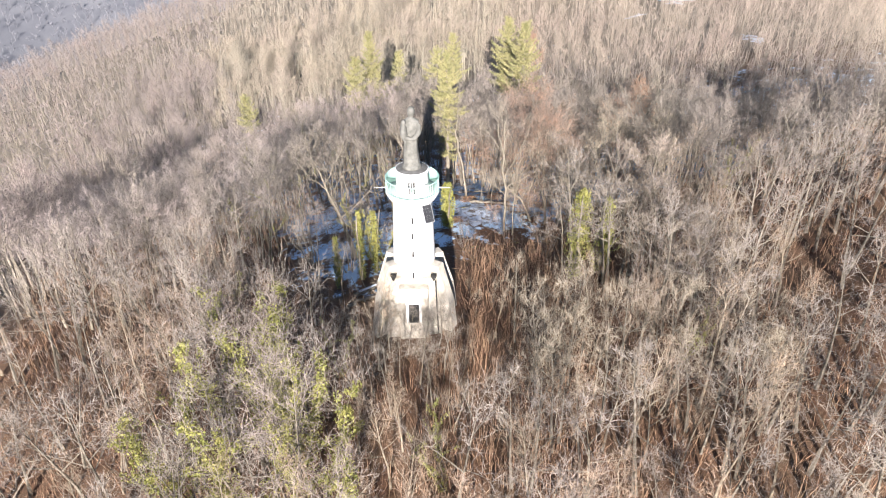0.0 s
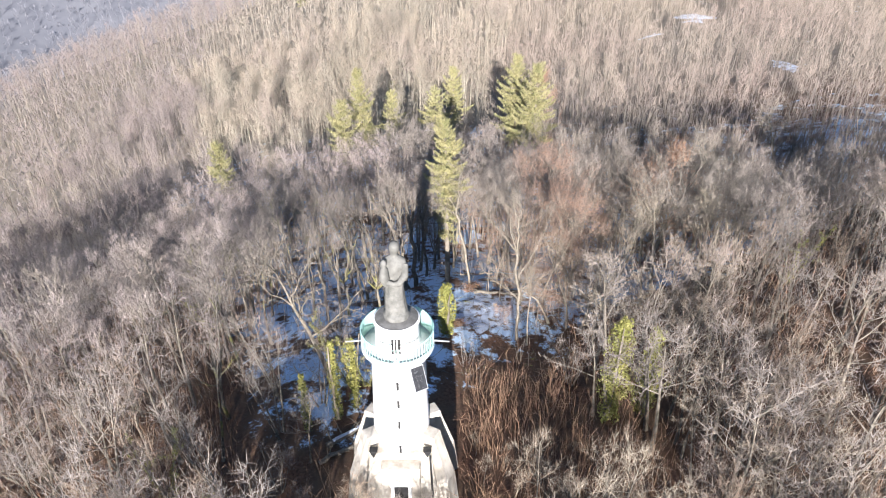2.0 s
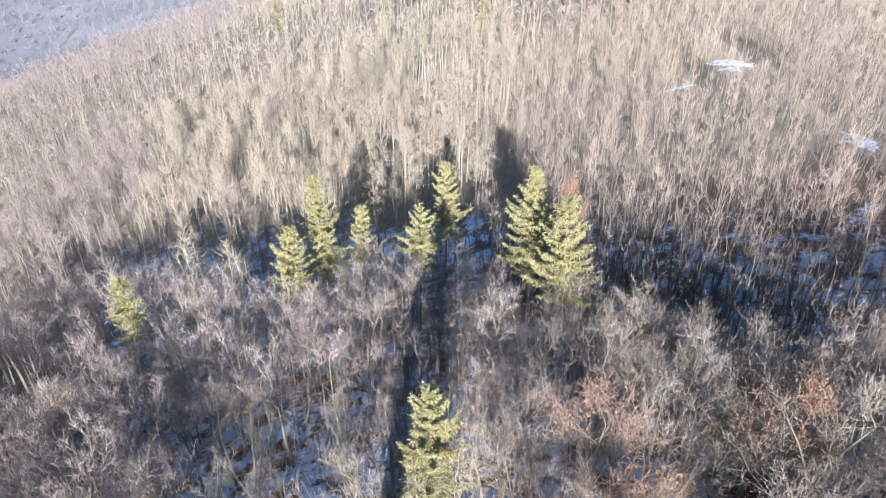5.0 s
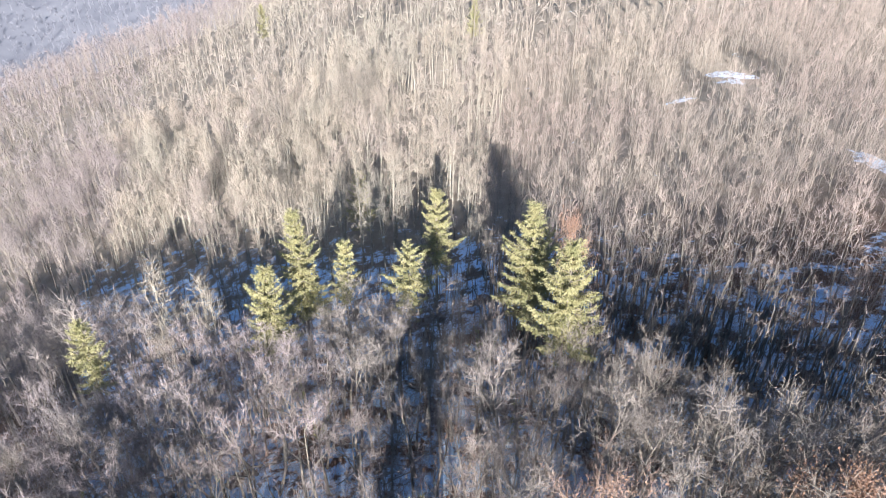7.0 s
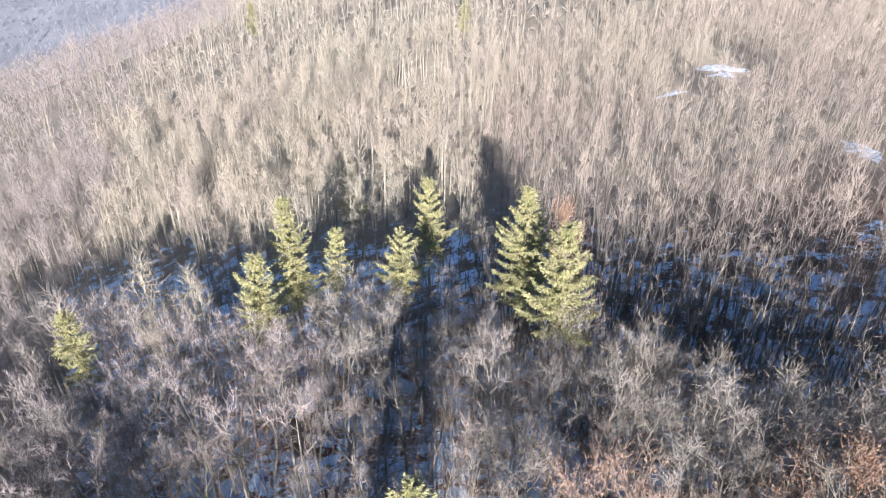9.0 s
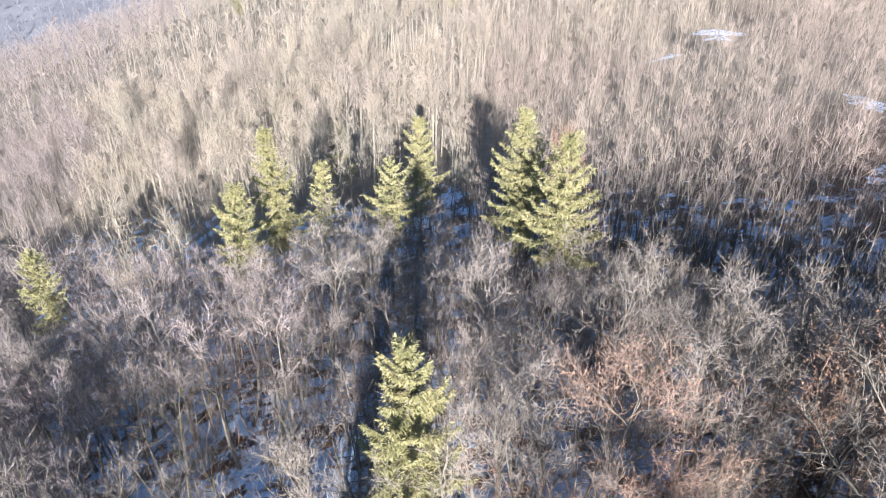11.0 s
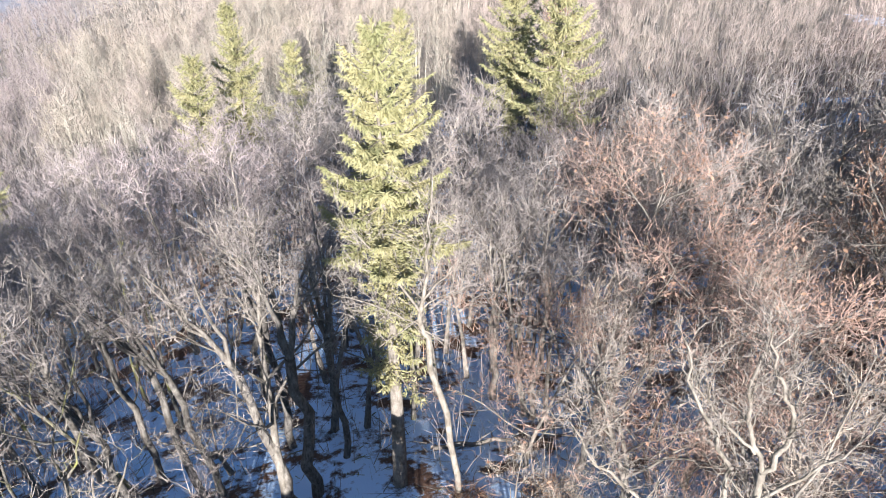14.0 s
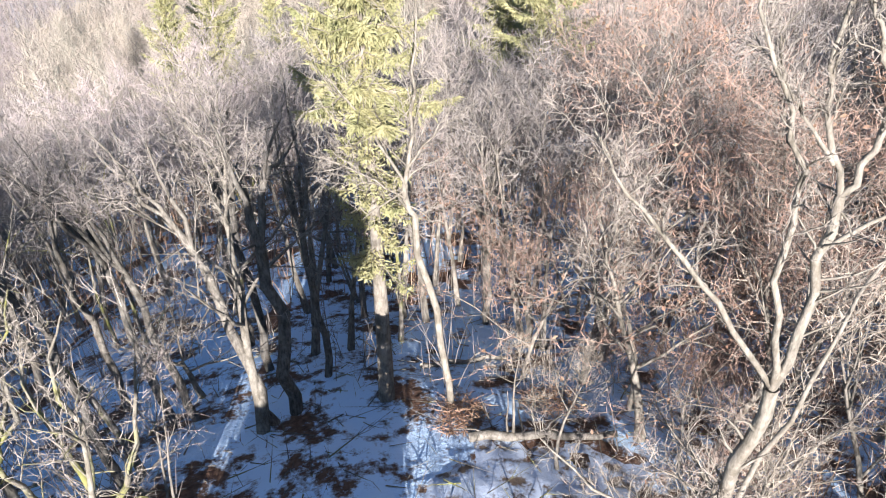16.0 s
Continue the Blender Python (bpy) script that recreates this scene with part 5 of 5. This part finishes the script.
ivy_column(-7.9, 42.6, 4.6, 0.30, 7, "slim stem sheathed in yellow-green ivy beside the tower", 2000)


# fallen trunks in the snow
def fallen_log(a, b, r, label, seed, snowy=True):
    rng = np.random.default_rng(seed)
    a, b = np.array(a), np.array(b)
    pts = np.linspace(a, b, 9)
    pts[:, 2] = height(pts[:, 0], pts[:, 1]) + r * 0.8
    pts[1:-1] += rng.normal(size=(7, 3)) * 0.04
    mid = pts[4].copy()
    ob = new("fallen_trunk")
    ob.location = mid
    s = Soup()
    tube(s, pts - mid, np.linspace(r, r * 0.6, 9), 9)
    for k in range(6):
        p = pts[1 + k] - mid
        q = Soup()
        tube(q, path(rng, p, rng.normal(size=3) * (1, 1, 0.5) + (0, 0, 0.5), rng.uniform(0.5, 1.5), 3, 0.2), (r * 0.3, r * 0.2, r * 0.12, 0.01), 4)
        part("branch", q.mesh("branch", [BARK], True), ob)
    part("log", s.mesh("log", [BARK], True), ob)
    if snowy:
        c = Soup()
        tube(c, pts[1:-1] - mid + (0, 0, r * 0.55), np.linspace(r, r * 0.6, 7) * 0.62, 7)
        part("snow_cap", c.mesh("snow_cap", [SNOW], True), ob)
    tagged(ob, label, "log", "fallen trunks")


fallen_log((-6.6, 41.2, 0), (-4.2, 42.9, 0), 0.19, "fallen trunk with a cap of snow beside the tower", 1)
fallen_log((-6.9, 40.0, 0), (-4.3, 41.6, 0), 0.15, "dark fallen trunk lying beside the tower", 2, False)
fallen_log((-2.8, 53.2, 0), (0.3, 53.8, 0), 0.12, "thin fallen trunk lying across the snowy ride", 3)
fallen_log((2.6, 57.7, 0), (6.4, 57.4, 0), 0.14, "pale crooked fallen trunk lying on the snow", 4, False)
fallen_log((-3.4, 51.2, 0), (-0.6, 50.2, 0), 0.10, "thin fallen trunk lying across the snowy ride", 5)
fallen_log((1.6, 61.6, 0), (4.4, 61.9, 0), 0.10, "thin fallen trunk lying on the snow", 6, False)


def brush_pile(x, y, r, seed, label):
    rng = np.random.default_rng(seed)
    s = Soup()
    n = 700
    a, q = rng.uniform(0, 6.28, n), np.sqrt(rng.uniform(0, 1, n)) * r
    p = np.column_stack((q * np.cos(a), q * np.sin(a), rng.uniform(0, 0.38, n) * (1 - q / r) + 0.02))
    ribbon(s, p, unit(rng.normal(size=(n, 3)) * (1, 1, 0.16)), rng.uniform(0.2, 0.7, n), 0.022, rng, 0.07)
    ob = new("brushwood", s.mesh("brushwood", [BRUSH]))
    ob.location = (x, y, float(height(x, y)))
    tagged(ob, label, "brushwood", kind="stuff")


brush_pile(2.6, 58.5, 0.75, 1, "tawny heap of dry brush at the foot of the birch")
brush_pile(1.1, 52.6, 0.5, 2, "tawny heap of dry brush beside the ivy stump")
brush_pile(5.0, 58.9, 0.8, 3, "dark tangle of fallen branches on the snow")


# fallen twigs strewn over the snow
rng = np.random.default_rng(61)
s = Soup()
n = 1500
p = np.column_stack((rng.uniform(-11, 10, n), rng.uniform(46, 66, n), np.zeros(n)))
p[:, 2] = height(p[:, 0], p[:, 1]) + 0.03
d = unit(rng.normal(size=(n, 3)) * (1, 1, 0.1) + (0, 0, 0.04))
m, e = ribbon(s, p, d, rng.uniform(0.3, 1.8, n), rng.uniform(0.02, 0.05, n), rng, 0.05)
sliver(s, m, unit(d + rng.normal(size=(n, 3)) * (0.6, 0.6, 0.15)), rng.uniform(0.2, 0.6, n), 0.02, rng)
tagged(new("fallen_twigs", s.mesh("fallen_twigs", [BARK_SLIM])), "dark fallen twigs and branches strewn over the snow", "twigs", kind="stuff")


# ---------------------------------------------------------------- open snow in the glades
def snow_sheet(x, y, rx, ry, seed, label):
    """A thin sheet of snow with a ragged rim, lying on the ground."""
    s = Soup()
    n, rings = 72, 16
    r = random.Random(seed)
    ph = [r.uniform(0, 6.28) for _ in range(6)]
    v = [(x, y, 0.0)]
    for i in range(1, rings + 1):
        for k in range(n):
            a = 2 * math.pi * k / n
            rim = 1 + 0.16 * math.sin(2 * a + ph[0]) + 0.12 * math.sin(5 * a + ph[1]) + 0.09 * math.sin(9 * a + ph[2]) + 0.06 * math.sin(17 * a + ph[3])
            q = i / rings * rim
            v.append((x + rx * q * math.cos(a), y + ry * q * math.sin(a), 0.045 * (1 - (i / rings) ** 3) - 0.004))
    v = np.array(v)
    v[:, 2] += height(v[:, 0], v[:, 1]) + 0.02 * np.sin(v[:, 0] * 5.1) * np.sin(v[:, 1] * 4.3)
    f = [(0, 1 + k, 1 + (k + 1) % n) for k in range(n)]
    for i in range(rings - 1):
        for k in range(n):
            p, q = 1 + i * n + k, 1 + i * n + (k + 1) % n
            f += [(p, p + n, q + n), (p, q + n, q)]
    s.add(v, f)
    tagged(new("snow_sheet", s.mesh("snow_sheet", [SNOW_THIN], True)), label, "snow", kind="structure")


def thin_snow():
    m, nt, b = material("thin_snow", 0.7)
    f = mapped_noise(nt, 1.6, 6.0, 0.72)
    c = ramp(nt, f, [(0.40, (0.16, 0.115, 0.08)), (0.5, (0.60, 0.66, 0.75)), (1.0, (0.78, 0.82, 0.88))])
    nt.links.new(c, b.inputs["Base Color"])
    bump(nt, b, f, 0.5, 0.06)
    return m


SNOW_THIN = thin_snow()
for x, y, s in ((-3.5, 34.5, 0.40), (-0.3, 34.7, 0.41), (-2.3, 34.2, 0.34), (-1.3, 34.9, 0.33), (-3.6, 32.6, 0.40), (-2.6, 31.4, 0.44), (-1.2, 32.2, 0.40), (0.0, 31.6, 0.46), (-0.6, 29.4, 0.5), (-3.0, 29.0, 0.5), (-4.2, 30.6, 0.5), (0.6, 33.4, 0.45)):
    plant((KINDS[1], KINDS[2], KINDS[4], KINDS[5])[int(s * 100) % 4], x, y, s * 1.05, x * 5)
rng = np.random.default_rng(77)
for x0, x1, y0, y1, n in ((-5.0, 1.2, 17.0, 31.0, 15), (1.2, 9.0, 25.0, 40.0, 32)):
    for _ in range(n):
        plant((BROWN if x0 < 0 else (KINDS[0], KINDS[3]) * 3)[rng.integers(6)], rng.uniform(x0, x1), rng.uniform(y0, y1), rng.uniform(0.4, 0.58) * (1.0 if x0 < 0 else 0.92), rng.uniform(0, 6.28))
snow_sheet(3.5, 54.8, 2.6, 3.2, 1, "patch of thin snow in the glade by the ride")
for i, (x, y, rx, ry) in enumerate(GLADES):
    snow_sheet(x, y, rx, ry, 10 + i, "snowy clearing in the woods beyond the crest")
